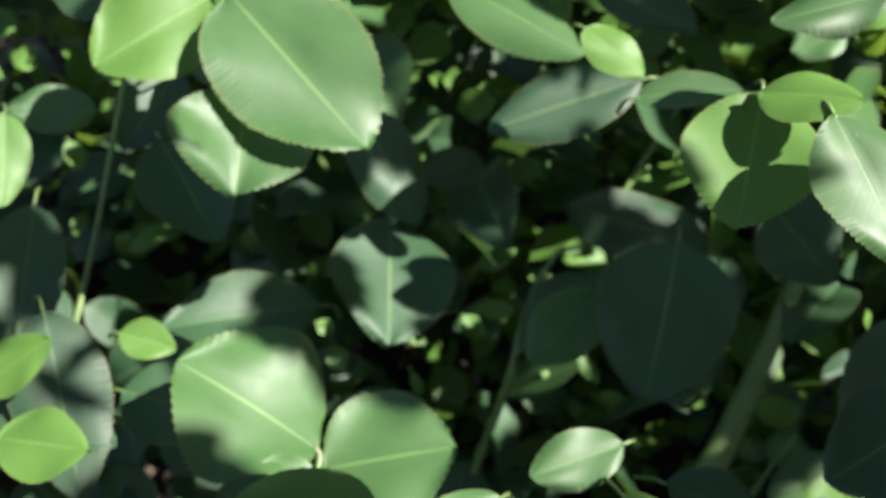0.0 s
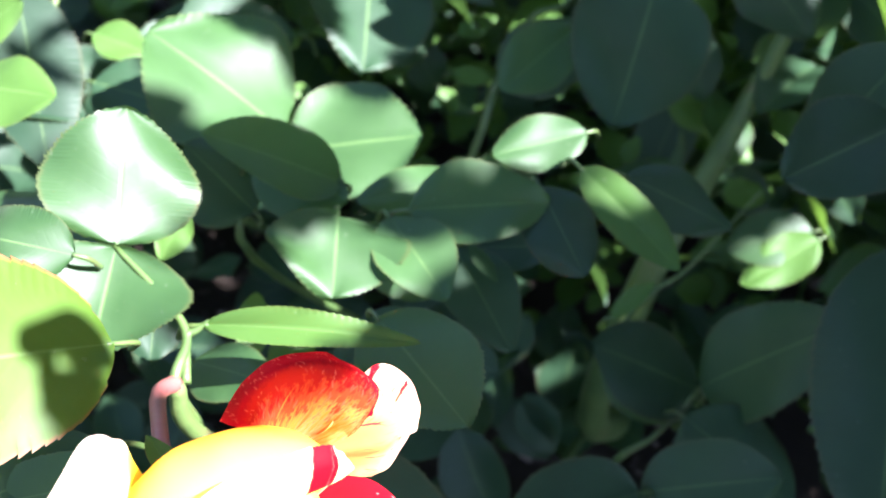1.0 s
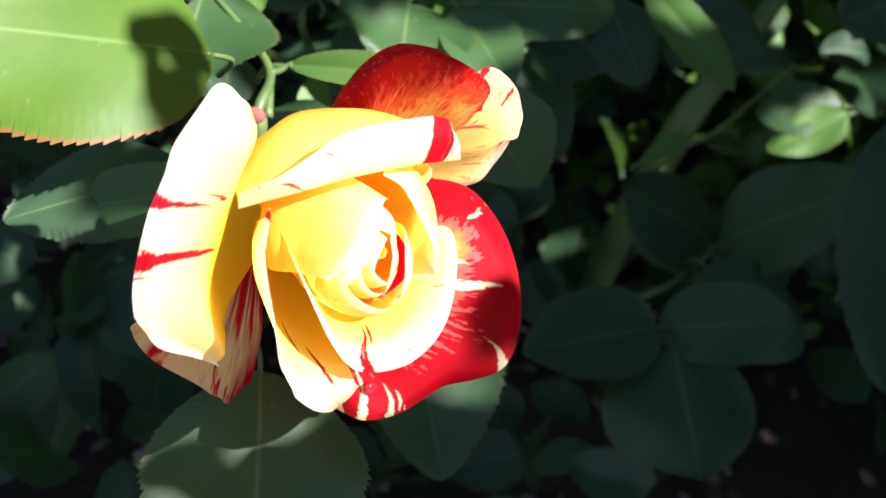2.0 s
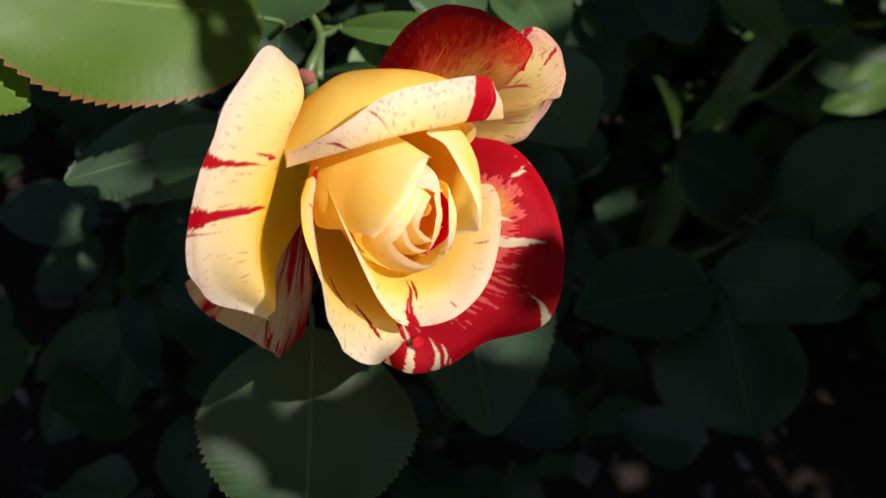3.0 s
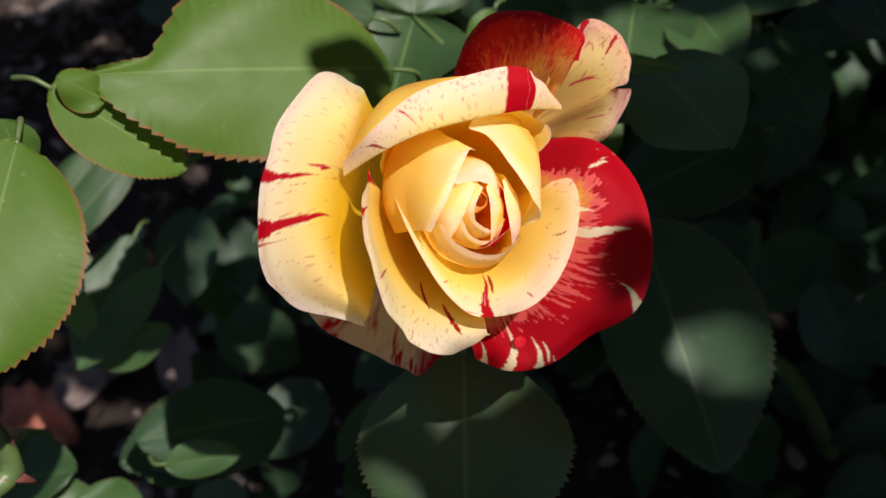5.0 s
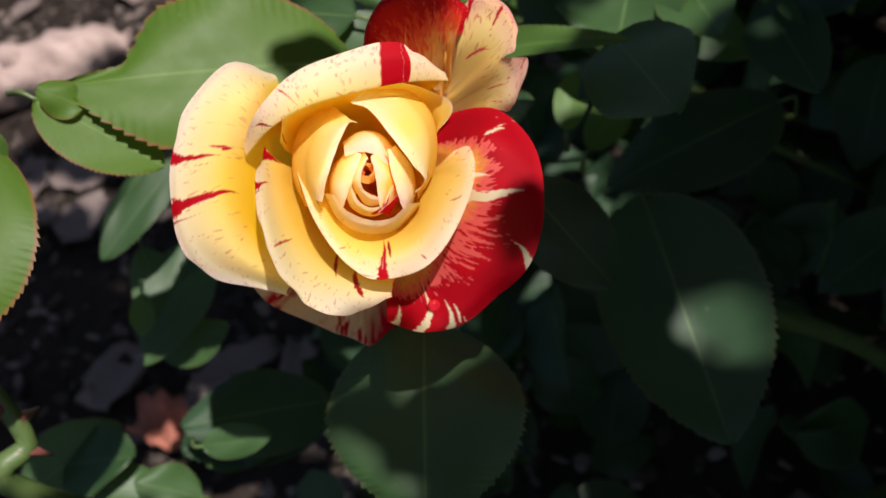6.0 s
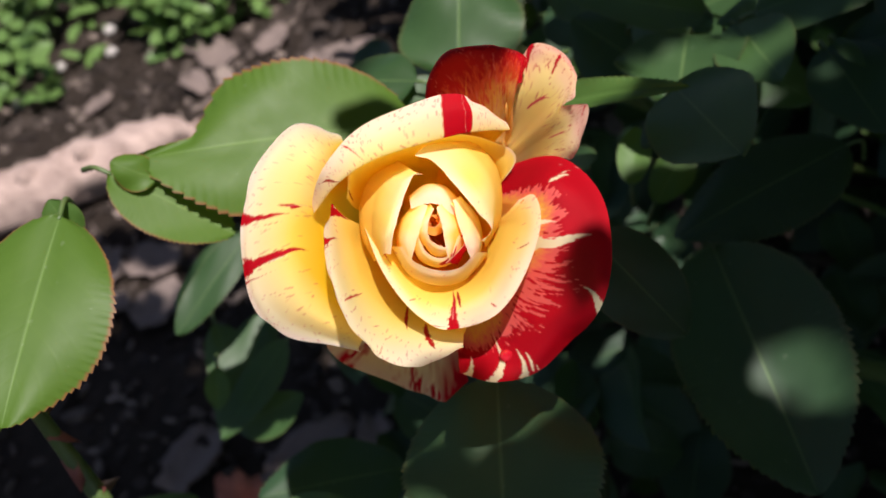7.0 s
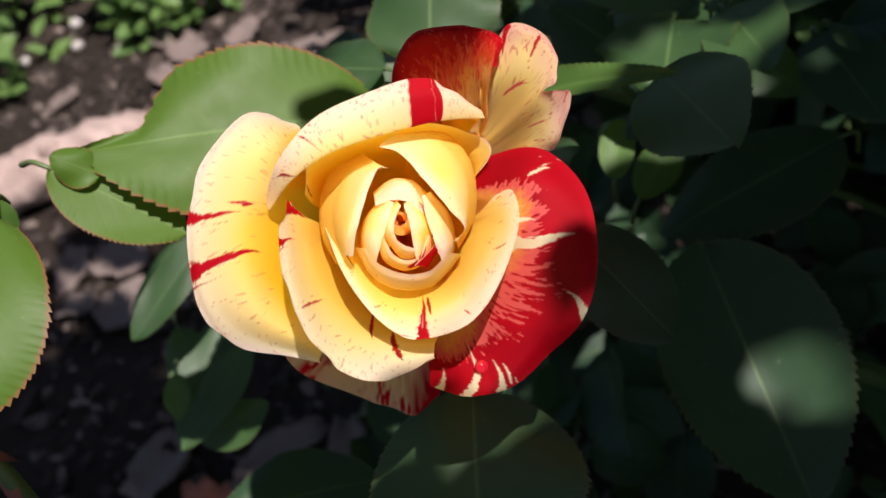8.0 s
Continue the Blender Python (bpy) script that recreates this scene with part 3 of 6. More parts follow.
IL.append(((-6.0, 10.0, -16.5), (-10.5, 7.0, -16.5), (-12.0, 2.5, -16.6), (-11.6, -2.4, -16.6), (-9.4, -6.4, -16.6)))
IL.append(((-4.0, 8.8, -8.2), (-7.8, 6.2, -7.6), (-9.4, 2.0, -7.6), (-9.4, -2.4, -8.2), (-8.4, -6.2, -9.6)))
IL.append(((-2.5, 7.4, -2.5), (-4.8, 5.3, -1.1), (-6.4, 1.0, -0.8), (-7.2, -3.0, -1.6), (-7.3, -5.8, -4.4)))
IL.append(((-1.2, 6.8, -1.5), (-2.6, 6.6, -0.3), (-4.0, 3.2, 0.3), (-5.4, -1.8, -0.5), (-6.4, -6.0, -3.8)))
C1 = [[(-1.0, -0.3, -31.0)] * 4]
C1.append(((-3.9, 4.0, -17.8), (-1.3, 5.7, -17.8), (1.8, 5.7, -17.8), (4.4, 3.5, -17.8)))
C1.append(((-3.6, 3.9, -8.7), (-0.9, 5.9, -8.7), (2.1, 5.7, -8.7), (4.6, 3.3, -8.7)))
C1.append(((-3.3, 2.7, -5.6), (-0.5, 4.3, -4.1), (2.0, 4.2, -4.1), (4.2, 1.7, -5.6)))
C1.append(((-3.1, 1.4, -4.4), (-0.5, 2.3, -3.4), (1.9, 1.9, -3.4), (4.0, 0.1, -4.4)))
C2 = [[(-1.0, -0.3, -31.0)] * 4]
C2.append(((-3.4, 2.7, -17.8), (-5.2, -0.0, -17.8), (-5.6, -3.5, -17.8), (-4.3, -7.0, -17.8)))
C2.append(((-2.3, 2.7, -7.7), (-4.6, -0.0, -7.7), (-5.3, -3.6, -8.2), (-4.1, -7.3, -9.7)))
C2.append(((-1.3, 2.3, -4.1), (-3.3, -0.8, -3.8), (-4.2, -3.9, -4.4), (-3.5, -7.0, -6.1)))
C2.append(((-0.4, 2.0, -3.1), (-1.3, -1.0, -2.6), (-2.2, -4.2, -3.1), (-2.9, -6.6, -4.6)))
C3 = [[(-1.0, -0.3, -31.0)] * 4]
C3.append(((4.4, 4.0, -17.8), (7.1, 0.9, -17.8), (7.9, -3.0, -17.8), (7.1, -6.5, -17.8)))
C3.append(((4.9, 3.9, -7.7), (7.6, 0.4, -7.7), (8.5, -3.6, -8.7), (7.5, -7.1, -9.7)))
C3.append(((4.3, 3.2, -4.1), (6.5, -0.4, -3.8), (7.6, -4.2, -4.6), (7.2, -7.0, -6.1)))
C3.append(((3.7, 2.9, -3.1), (4.6, -0.8, -2.8), (5.9, -4.6, -3.4), (6.7, -6.6, -4.6)))
C4 = [[(-1.0, -0.3, -31.0)] * 5]
C4.append(((-5.6, -4.4, -17.0), (-3.4, -7.9, -17.0), (0.5, -9.2, -17.0), (4.9, -8.7, -17.0), (8.4, -5.2, -17.0)))
C4.append(((-6.5, -4.5, -9.1), (-3.8, -8.8, -9.1), (0.7, -10.8, -9.1), (5.6, -9.9, -9.1), (9.6, -5.3, -10.1)))
C4.append(((-5.4, -4.6, -5.6), (-3.1, -8.0, -5.1), (0.8, -9.7, -4.6), (5.0, -9.1, -5.1), (8.5, -5.4, -6.6)))
C4.append(((-4.5, -4.7, -4.1), (-2.6, -7.0, -3.4), (0.9, -8.4, -2.9), (4.7, -8.1, -3.4), (7.6, -5.5, -4.6)))
C5 = [[(-1.0, -0.3, -31.0)] * 5]
C5.append(((-3.1, -2.2, -15.8), (-2.0, -5.0, -15.8), (0.6, -6.3, -15.8), (3.2, -5.7, -15.8), (5.1, -2.6, -15.8)))
C5.append(((-3.3, -2.7, -7.7), (-2.0, -6.4, -7.7), (1.1, -7.9, -7.7), (4.2, -6.7, -7.7), (6.0, -2.8, -7.7)))
C5.append(((-2.5, -2.8, -5.1), (-1.2, -6.0, -4.6), (1.4, -7.3, -4.4), (3.9, -6.2, -4.6), (5.2, -3.0, -5.1)))
C5.append(((-1.9, -2.8, -4.0), (-0.6, -5.4, -3.6), (1.6, -6.5, -3.5), (3.5, -5.6, -3.6), (4.7, -2.6, -4.0)))
C6 = [[(-1.0, -0.3, -31.0)] * 4]
C6.append(((1.7, 1.5, -13.8), (3.4, -0.5, -13.8), (3.6, -2.6, -13.8), (2.8, -5.2, -13.8)))
C6.append(((2.5, 2.8, -6.7), (4.8, -0.1, -6.7), (5.1, -3.0, -6.7), (3.5, -6.9, -7.2)))
C6.append(((1.9, 2.3, -3.6), (3.7, -0.6, -3.4), (4.0, -3.4, -3.6), (3.3, -6.7, -4.2)))
C6.append(((1.1, 1.6, -2.4), (1.9, -0.9, -2.0), (2.4, -3.8, -2.4), (2.9, -6.3, -3.2)))
C9 = [[(-1.0, -0.3, -31.0)] * 4]
C9.append(((3.0, 1.8, -13.8), (5.2, -0.4, -13.8), (5.6, -3.2, -13.8), (4.0, -6.6, -13.8)))
C9.append(((3.6, 2.9, -7.4), (6.0, 0.0, -7.4), (6.4, -3.6, -7.4), (4.4, -7.4, -7.6)))
C9.append(((3.5, 2.6, -4.6), (5.9, -0.3, -4.4), (6.1, -3.8, -4.4), (3.6, -7.3, -4.8)))
C9.append(((3.4, 2.3, -3.8), (5.6, -0.6, -3.5), (5.7, -4.0, -3.5), (2.6, -7.3, -4.0)))
C7 = [[(-1.0, -0.3, -31.0)] * 4]
C7.append(((-0.6, 2.3, -13.8), (-1.9, 0.4, -13.8), (-2.1, -1.8, -13.8), (-1.1, -4.0, -13.8)))
C7.append(((-0.1, 2.6, -6.7), (-2.0, 0.4, -6.7), (-2.3, -2.0, -6.7), (-1.2, -4.5, -7.2)))
C7.append(((0.3, 1.9, -3.6), (-1.1, -0.1, -3.2), (-1.3, -2.2, -3.4), (-0.5, -4.1, -4.2)))
C7.append(((0.7, 1.4, -2.6), (-0.1, -0.5, -2.1), (-0.3, -2.2, -2.4), (0.2, -3.8, -3.0)))
C8 = [[(-1.0, -0.3, -31.0)] * 4]
C8.append(((-1.1, -3.1, -13.8), (0.1, -4.5, -13.8), (1.7, -5.0, -13.8), (3.0, -4.8, -13.8)))
C8.append(((-1.5, -3.5, -6.7), (0.2, -5.8, -6.7), (1.9, -6.2, -6.7), (3.6, -5.4, -6.7)))
C8.append(((-0.8, -3.3, -4.0), (0.6, -4.9, -3.4), (2.1, -5.4, -3.4), (3.3, -5.0, -3.8)))
C8.append(((-0.5, -3.0, -3.2), (0.8, -4.1, -2.6), (1.9, -4.6, -2.6), (3.0, -4.9, -3.2)))
LO = [[(-2.1, -3.3, -36.0)] * 6]
LO.append(((-12.0, -13.0, -35.0), (-9.0, -15.0, -35.0), (-5.5, -17.0, -36.0), (-1.5, -18.0, -37.0), (1.0, -18.5, -38.0), (3.5, -17.0, -38.0)))
LO.append(((-17.5, -18.5, -35.0), (-13.5, -21.5, -34.0), (-7.5, -24.5, -34.5), (-1.5, -26.5, -37.0), (2.0, -27.5, -39.0), (5.4, -25.0, -40.0)))
LO.append(((-20.7, -21.2, -34.0), (-16.7, -25.0, -32.5), (-8.2, -28.6, -32.5), (-2.0, -31.2, -36.5), (2.3, -32.9, -40.6), (6.6, -28.9, -42.2)))
LP_MARKS = ((0.472, 0.994, 0.516, 0.61, 1.04, "R", 0),
    (0.478, 0.686, 0.491, 0.541, 0.32, "R", 1),
    (0.491, 0.623, 0.491, 0.566, 0.44, "R", 1),
    (0.591, 0.975, 0.648, 0.491, 1.36, "R", 0),
    (0.629, 0.755, 0.654, 0.597, 0.20, "C", 1),
    (0.623, 0.981, 0.673, 0.673, 0.24, "R", 0),
    (0.522, 0.736, 0.535, 0.648, 0.16, "R", 1),
    (0.491, 0.66, 0.472, 0.491, 0.12, "P", 1),)
FL_MARKS = ((0.038, 1.0, 0.0, 0.472, 1.36, "R", 2),
    (0.201, 1.0, 0.151, 0.61, 0.80, "R", 2),
    (0.22, 1.0, 0.208, 0.78, 0.20, "R", 0),
    (0.434, 0.836, 0.44, 0.535, 0.32, "R", 1),
    (0.629, 0.296, 0.717, 0.516, 0.48, "D", 1),
    (0.78, 0.352, 0.887, 0.717, 0.72, "D", 1),
    (0.635, 1.0, 0.654, 0.761, 0.16, "R", 1),
    (0.755, 0.736, 0.755, 0.906, 0.16, "R", 1),
    (0.453, 1.0, 0.465, 1.0, 0.16, "R", 1),)
FR_MARKS = ((0.434, 1.0, 0.434, 0.44, 1.04, "R", 0),
    (0.434, 0.83, 0.434, 0.629, 0.20, "P", 1),
    (0.453, 0.478, 0.465, 0.679, 0.40, "D", 1),
    (0.22, 0.887, 0.233, 0.698, 0.20, "R", 1),
    (0.553, 0.767, 0.566, 0.912, 0.24, "R", 1),
    (0.723, 0.686, 0.742, 0.868, 0.24, "D", 1),
    (0.044, 0.66, 0.119, 0.66, 0.36, "R", 1),
    (0.333, 1.0, 0.415, 0.925, 0.16, "R", 1),
    (0.868, 0.767, 0.849, 0.912, 0.12, "P", 1),)
R_MARKS = ((0.308, 1.0, 0.358, 0.723, 0.24, "R", 1),
    (0.132, 0.893, 0.22, 0.667, 0.32, "D", 1),
    (0.27, 0.887, 0.283, 0.792, 0.12, "P", 1),)
RED_MARKS = ((0.396, 0.409, 0.415, 0.805, 1.76, "C", 2),
    (0.296, 0.428, 0.327, 0.616, 1.36, "C", 2),
    (0.208, 0.478, 0.264, 0.604, 0.64, "C", 2),
    (0.44, 0.421, 0.409, 0.535, 0.64, "C", 2),
    (0.208, 0.742, 0.258, 0.899, 0.48, "C", 1),
    (0.233, 0.849, 0.258, 0.937, 0.20, "C", 1),
    (0.553, 1.0, 0.535, 0.698, 1.20, "C", 2),
    (0.906, 1.0, 0.805, 0.465, 0.92, "C", 0),
    (0.975, 1.0, 0.95, 0.591, 0.64, "C", 0),
    (0.811, 0.994, 0.774, 0.623, 0.76, "C", 0),
    (0.78, 0.969, 0.761, 0.692, 0.40, "C", 1),
    (0.767, 1.0, 0.761, 0.874, 0.20, "C", 1),
    (0.264, 0.981, 0.277, 1.0, 0.16, "P", 1),
    (0.226, 0.925, 0.233, 0.943, 0.16, "P", 1),)
TL_MARKS = ((0.553, 0.358, 0.572, 0.547, 0.36, "O", 0),
    (0.742, 0.371, 0.704, 0.591, 0.36, "O", 0),
    (0.333, 0.409, 0.415, 0.56, 0.28, "O", 0),
    (1.0, 0.472, 0.843, 0.623, 0.28, "O", 0),)
TR_MARKS = ((0.126, 1.0, 0.107, 0.61, 0.96, "R", 0),
    (0.258, 0.629, 0.264, 1.0, 0.48, "R", 1),
    (0.17, 0.409, 0.352, 0.516, 0.44, "K", 1),
    (0.226, 0.434, 0.321, 0.522, 0.28, "K", 1),
    (0.767, 0.428, 0.799, 0.648, 0.28, "K", 1),
    (0.736, 0.981, 0.78, 0.836, 0.32, "K", 1),
    (0.535, 0.403, 0.623, 0.503, 0.16, "K", 1),)
C5_MARKS = ((0.547, 0.635, 0.906, 0.925, 0.60, "R", 1),
    (0.516, 0.679, 0.799, 1.0, 0.48, "R", 1),)
BW_MARKS = ((0.05, 0.975, 0.031, 0.679, 0.40, "D", 1),
    (0.069, 0.535, 0.0, 0.503, 0.40, "D", 1),)

HEART = (0.45, -0.35)
rose = new("rose_bloom")
tagged(rose, "half-open yellow rose with crimson stripes and cream margins", "flower")


def wash_red(c, s):
    """The broad crimson petal: orange throat, a coral belt that frays into the crimson."""
    u, v = s.u, s.v
    line = 0.475 + 0.04 * np.sin(7 * u) + 0.05 * vn(u * 9, v * 2, 91) + 0.13 * np.clip((0.40 - u) * 10, 0, 1)
    belt = 0.04 + 0.06 * np.clip((u - 0.06) * 6, 0, 1) + 0.17 * np.clip((u - 0.40) * 7, 0, 1) * np.clip((0.80 - u) * 7, 0, 1)
    fray = 0.9 * vn(s.x * 1.5, s.y * 0.4, 93) + 0.9 * vn(s.x * 2.9, s.y * 0.8, 97) + 0.3 * vn(s.x * 5.5, s.y * 1.8, 98)
    deep = CRIMSON * (1 + 0.22 * vn(u * 8, v * 8, 94))[..., None]
    c = lay(c, np.array((0.95, 0.42, 0.07)), (v - 0.30) * 12)
    far = (v - line) / belt
    c = lay(c, CORAL, (v - line + 0.09 + 0.03 * vn(s.x * 1.5, s.y, 96)) * 10)
    c = lay(c, np.array((0.84, 0.12, 0.12)), (v - line + 0.03) * 9 * (0.75 + 0.4 * fray))
    return lay(c, deep, (far - 0.38 + 0.50 * fray) * 7.0)


def wash_top(c, s):
    """Crimson petal: orange throat with peach streaks, a speckled red disc below its dark margin."""
    u, v = s.u, s.v
    speck = 0.8 * vn(s.x * 1.6, s.y * 0.5, 71) + 0.7 * vn(s.x * 4.4, s.y * 1.5, 72)
    throat = 0.28 + 0.26 * np.clip((u - 0.36) * 2.0, 0, 1)
    disc = 0.74 - 0.5 * (u - 0.55) ** 2
    c = lay(c, np.array((0.93, 0.42, 0.07)), (v - 0.20) * 9)
    c = lay(c, np.array((0.95, 0.62, 0.28)), (u - 0.45 + 0.4 * speck) * 1.6 * (v > 0.2))
    c = lay(c, np.array((0.84, 0.10, 0.03)), (v - throat + 0.11 * speck) * 9)
    c = lay(c, np.array((0.66, 0.012, 0.012)), (v - throat - 0.12 - 0.12 * speck) * 7)
    return lay(c, CRIMSON * (0.95 + 0.2 * vn(u * 6, v * 9, 73))[..., None], (v - disc - 0.03 * speck) * 14)


def over_top(c, s):
    return s.dashes(c, 170, 74, np.array((0.86, 0.17, 0.11)), 0.8, 0.40, (0.4, 1.6), 0.11)


def wash_blush(c, s):
    u, v = s.u, s.v
    c = lay(c, np.array((0.91, 0.56, 0.27)), 0.55 + 0.35 * vn(u * 4, v * 5, 63))
    return lay(c, np.array((0.84, 0.42, 0.34)), np.clip((v - 0.50) * 2.4, 0, 1) * np.clip(0.75 + 0.7 * vn(u * 9, v * 5, 61), 0, 1))


def over_blush(c, s):
    """Bold red dashes on the blushed petal."""
    return s.dashes(c, 70, 62, np.array((0.58, 0.05, 0.05)), 0.9, 0.55, (0.3, 1.3), 0.15)


def over_roll(c, s):
    """The rolled-back margin: one crimson band across it."""
    u, v = s.u, s.v
    bend = np.clip((v - 0.63) / 0.37, 0, 1)
    band = np.minimum(u - 0.585 - 0.004 * vn(v * 30, 1.5, 81), 0.712 + 0.03 * np.sin(math.pi * bend) - u)
    c = lay(c, CRIMSON, band * 220 * (v > 0.63))
    return lay(c, PINK, 0.5 * np.clip(1 - np.abs(u - 0.688 - 0.01 * vn(v * 40, 2.5, 86)) * 500, 0, 1) * (v > 0.66))


def wash_under(c, s):
    """The lowest petal: dull cream, crimson flames at its left tip and over its right half."""
    u, v = s.u, s.v
    c = lay(c, np.array((0.66, 0.50, 0.33)), 0.75 + 0 * u)
    k = vn(s.x * 0.7, s.y * 0.12, 55) + 0.5 * vn(s.x * 1.9, s.y * 0.35, 56)
    c = lay(c, CRIMSON * 0.9, (k - 0.35) * 4 * (v - 0.25))
    c = lay(c, CRIMSON * 0.8, (u - 0.62 - 0.10 * vn(s.x * 0.9, s.y * 0.2, 57)) * 6 * (v - 0.2))
    return lay(c, CRIMSON, (0.16 - np.abs(u - 0.12)) * 14 * (v - 0.55) * (0.6 + k))


def tone(colour, share, start=None):
    """A wash towards one colour, all over or from v = start to the margin."""
    def run(c, s):
        return lay(c, np.array(colour), share + 0 * s.u if start is None else (s.v - start) * share)
    return run


def over_furl(c, s):
    """An inner petal that is crimson up to its thin pale margin."""
    return lay(c, CRIMSON * 1.1, (0.965 - s.v) * 30 * np.clip((s.u - 0.06) * 20, 0, 1))


petal(rose, LO, 8, 100, 70, wash=wash_under)
petal(rose, TL, 6, 220, 200, wash=wash_top, over=over_top, marks=TL_MARKS, blush=0)
petal(rose, TR, 7, 220, 170, edge=0.45, wash=wash_blush, flecks=260, fleck_low=0.45, pale=0.6, over=over_blush, marks=TR_MARKS)
petal(rose, RED, 5, 300, 230, wash=wash_red, marks=RED_MARKS, ruffle=0.3, blush=0)
petal(rose, LP, 2, 280, 240, flecks=190, fleck_low=0.46, pale=0.50, gold_shade=0.42, edge=0.4, blush=0.5, wash=tone((0.97, 0.86, 0.76), 2.0, 0.62), marks=LP_MARKS)
petal(rose, FL, 3, 240, 220, flecks=110, fleck_low=0.6, pale=0.45, edge=0.4, blush=0.12, wash=tone((0.98, 0.88, 0.62), 1.5, 0.66), gold_shade=0.25, marks=FL_MARKS)
petal(rose, FR, 4, 280, 210, flecks=70, fleck_low=0.6, pale=0.62, wash=tone((0.98, 0.88, 0.55), 1.4, 0.74), gold_shade=0.3, blush=0.05, marks=FR_MARKS, edge=0.12)
petal(rose, BW, 9, 110, 90, flecks=6, pale=0.95, gold_shade=0.6, blush=0, marks=BW_MARKS)
petal(rose, R, 1, 260, 260, flecks=230, fleck_low=0.66, pale=0.58, wash=tone((0.97, 0.83, 0.70), 2.8, 0.66), marks=R_MARKS, over=over_roll, ruffle=0.08, edge=0.15)
petal(rose, IR, 10, 120, 120, flecks=5, pale=0.6, gold_shade=0.2, edge=0.12, blush=0)
petal(rose, IL, 11, 120, 120, flecks=14, fleck_low=0.8, pale=0.55, gold_shade=0.2, edge=0.12, blush=0)
petal(rose, C4, 12, 110, 100, flecks=8, pale=0.6, gold_shade=0.25, ruffle=0.08, edge=0.1, blush=0)
petal(rose, C1, 13, 80, 80, pale=0.6, gold_shade=0.25, ruffle=0.08, edge=0.1, blush=0, wash=tone((0.95, 0.71, 0.58), 3.0, 0.45))
petal(rose, C2, 14, 80, 80, pale=0.5, gold_shade=0.25, ruffle=0.08, edge=0.1, blush=0)
petal(rose, C3, 15, 80, 80, pale=0.5, gold_shade=0.25, ruffle=0.08, edge=0.1, blush=0.1)
petal(rose, C5, 16, 90, 80, pale=0.6, gold_shade=0.35, marks=C5_MARKS, ruffle=0.08, edge=0.1, blush=0)
petal(rose, C8, 17, 70, 70, pale=0.6, gold_shade=0.3, ruffle=0.05, edge=0.05, blush=0)
petal(rose, C7, 18, 70, 70, pale=0.6, gold_shade=0.3, ruffle=0.05, edge=0.05, blush=0)
petal(rose, C6, 19, 90, 90, pale=0.7, gold_shade=0.5, ruffle=0.05, edge=0.05, blush=0)
petal(rose, C9, 22, 80, 80, over=over_furl, ruffle=0.05, edge=0.05, blush=0)
cup(rose, 1.9, 150, 420, -2.9, 20, lean=0.62, centre=HEART, pale=0.95, blush=0, wash=tone((0.88, 0.36, 0.06), 0.4))
cup(rose, 1.1, -20, 250, -3.1, 21, lean=0.5, centre=HEART, pale=0.98, blush=0, wash=tone((0.72, 0.14, 0.03), 0.55))

# receptacle, sepals and stem under the bloom
bm = bmesh.new()
bmesh.ops.create_uvsphere(bm, u_segments=16, v_segments=10, radius=0.0062)
bmesh.ops.scale(bm, vec=(1, 1, 1.35), verts=bm.verts)
bmesh.ops.transform(bm, matrix=BLOOM @ Matrix.Translation((0, 0, -0.042)), verts=bm.verts)
part("receptacle", bm, STEM, rose)
for k in range(5):
    a = radians(72 * k + 20)
    way = Vector((math.cos(a), math.sin(a), -0.9)).normalized()
    sep_pts = blade(0.018, 0.006, 0.3, 0.25, 1, 300 + k, rows=20, half=3, sharp=0.9)
    root = BLOOM @ Vector((0.004 * math.cos(a), 0.004 * math.sin(a), -0.039))
    end = BLOOM @ (Vector((0, 0, -0.039)) + 0.018 * way)
    grid_mesh("sepal", sep_pts, LEAF_YOUNG, rose, matrix=aim(root, end, BLOOM.to_3x3() @ Vector((0, 0, 1))))
STEM_FOOT = Vector((0.11, 0.24, 0.02))
neck = BLOOM @ Vector((0, 0, -0.047))
NODE = Vector((-0.004, 0.085, 0.316))
part("pedicel", tube([neck, (0.003, 0.060, 0.328), (-0.001, 0.068, 0.326), (-0.005, 0.078, 0.321), NODE], [0.0022, 0.0017, 0.0016, 0.0017, 0.0019]), STEM_RED, rose, "smooth reddish flower stalk")
part("stem", tube([NODE, (0.004, 0.088, 0.296), (0.04, 0.13, 0.22), (0.08, 0.2, 0.12), STEM_FOOT], [0.0019, 0.0022, 0.003, 0.0036, 0.004]), STEM, rose, "slender green flower stem")

# dew on the petals
for x, y, z, r in ((13.8, -24.3, -17.0, 1.25),):
    bm = bmesh.new()
    bmesh.ops.create_uvsphere(bm, u_segments=18, v_segments=12, radius=r * 0.001)
    bmesh.ops.scale(bm, vec=(1, 1, 0.6), verts=bm.verts)
    bmesh.ops.transform(bm, matrix=BLOOM @ Matrix.Translation((x * 0.001, y * 0.001, z * 0.001)), verts=bm.verts)
    part("dew_drop", bm, RED_DEW, rose)

# ---------------------------------------------------------------- ground
def ground_height(x, y):
    far = max(0.0, math.hypot(x, y) - 2.0)
    return (0.012 * noise.noise(Vector((x * 7, y * 7, 0))) + 0.006 * noise.noise(Vector((x * 25, y * 25, 3)))) / (1 + far) - 0.002


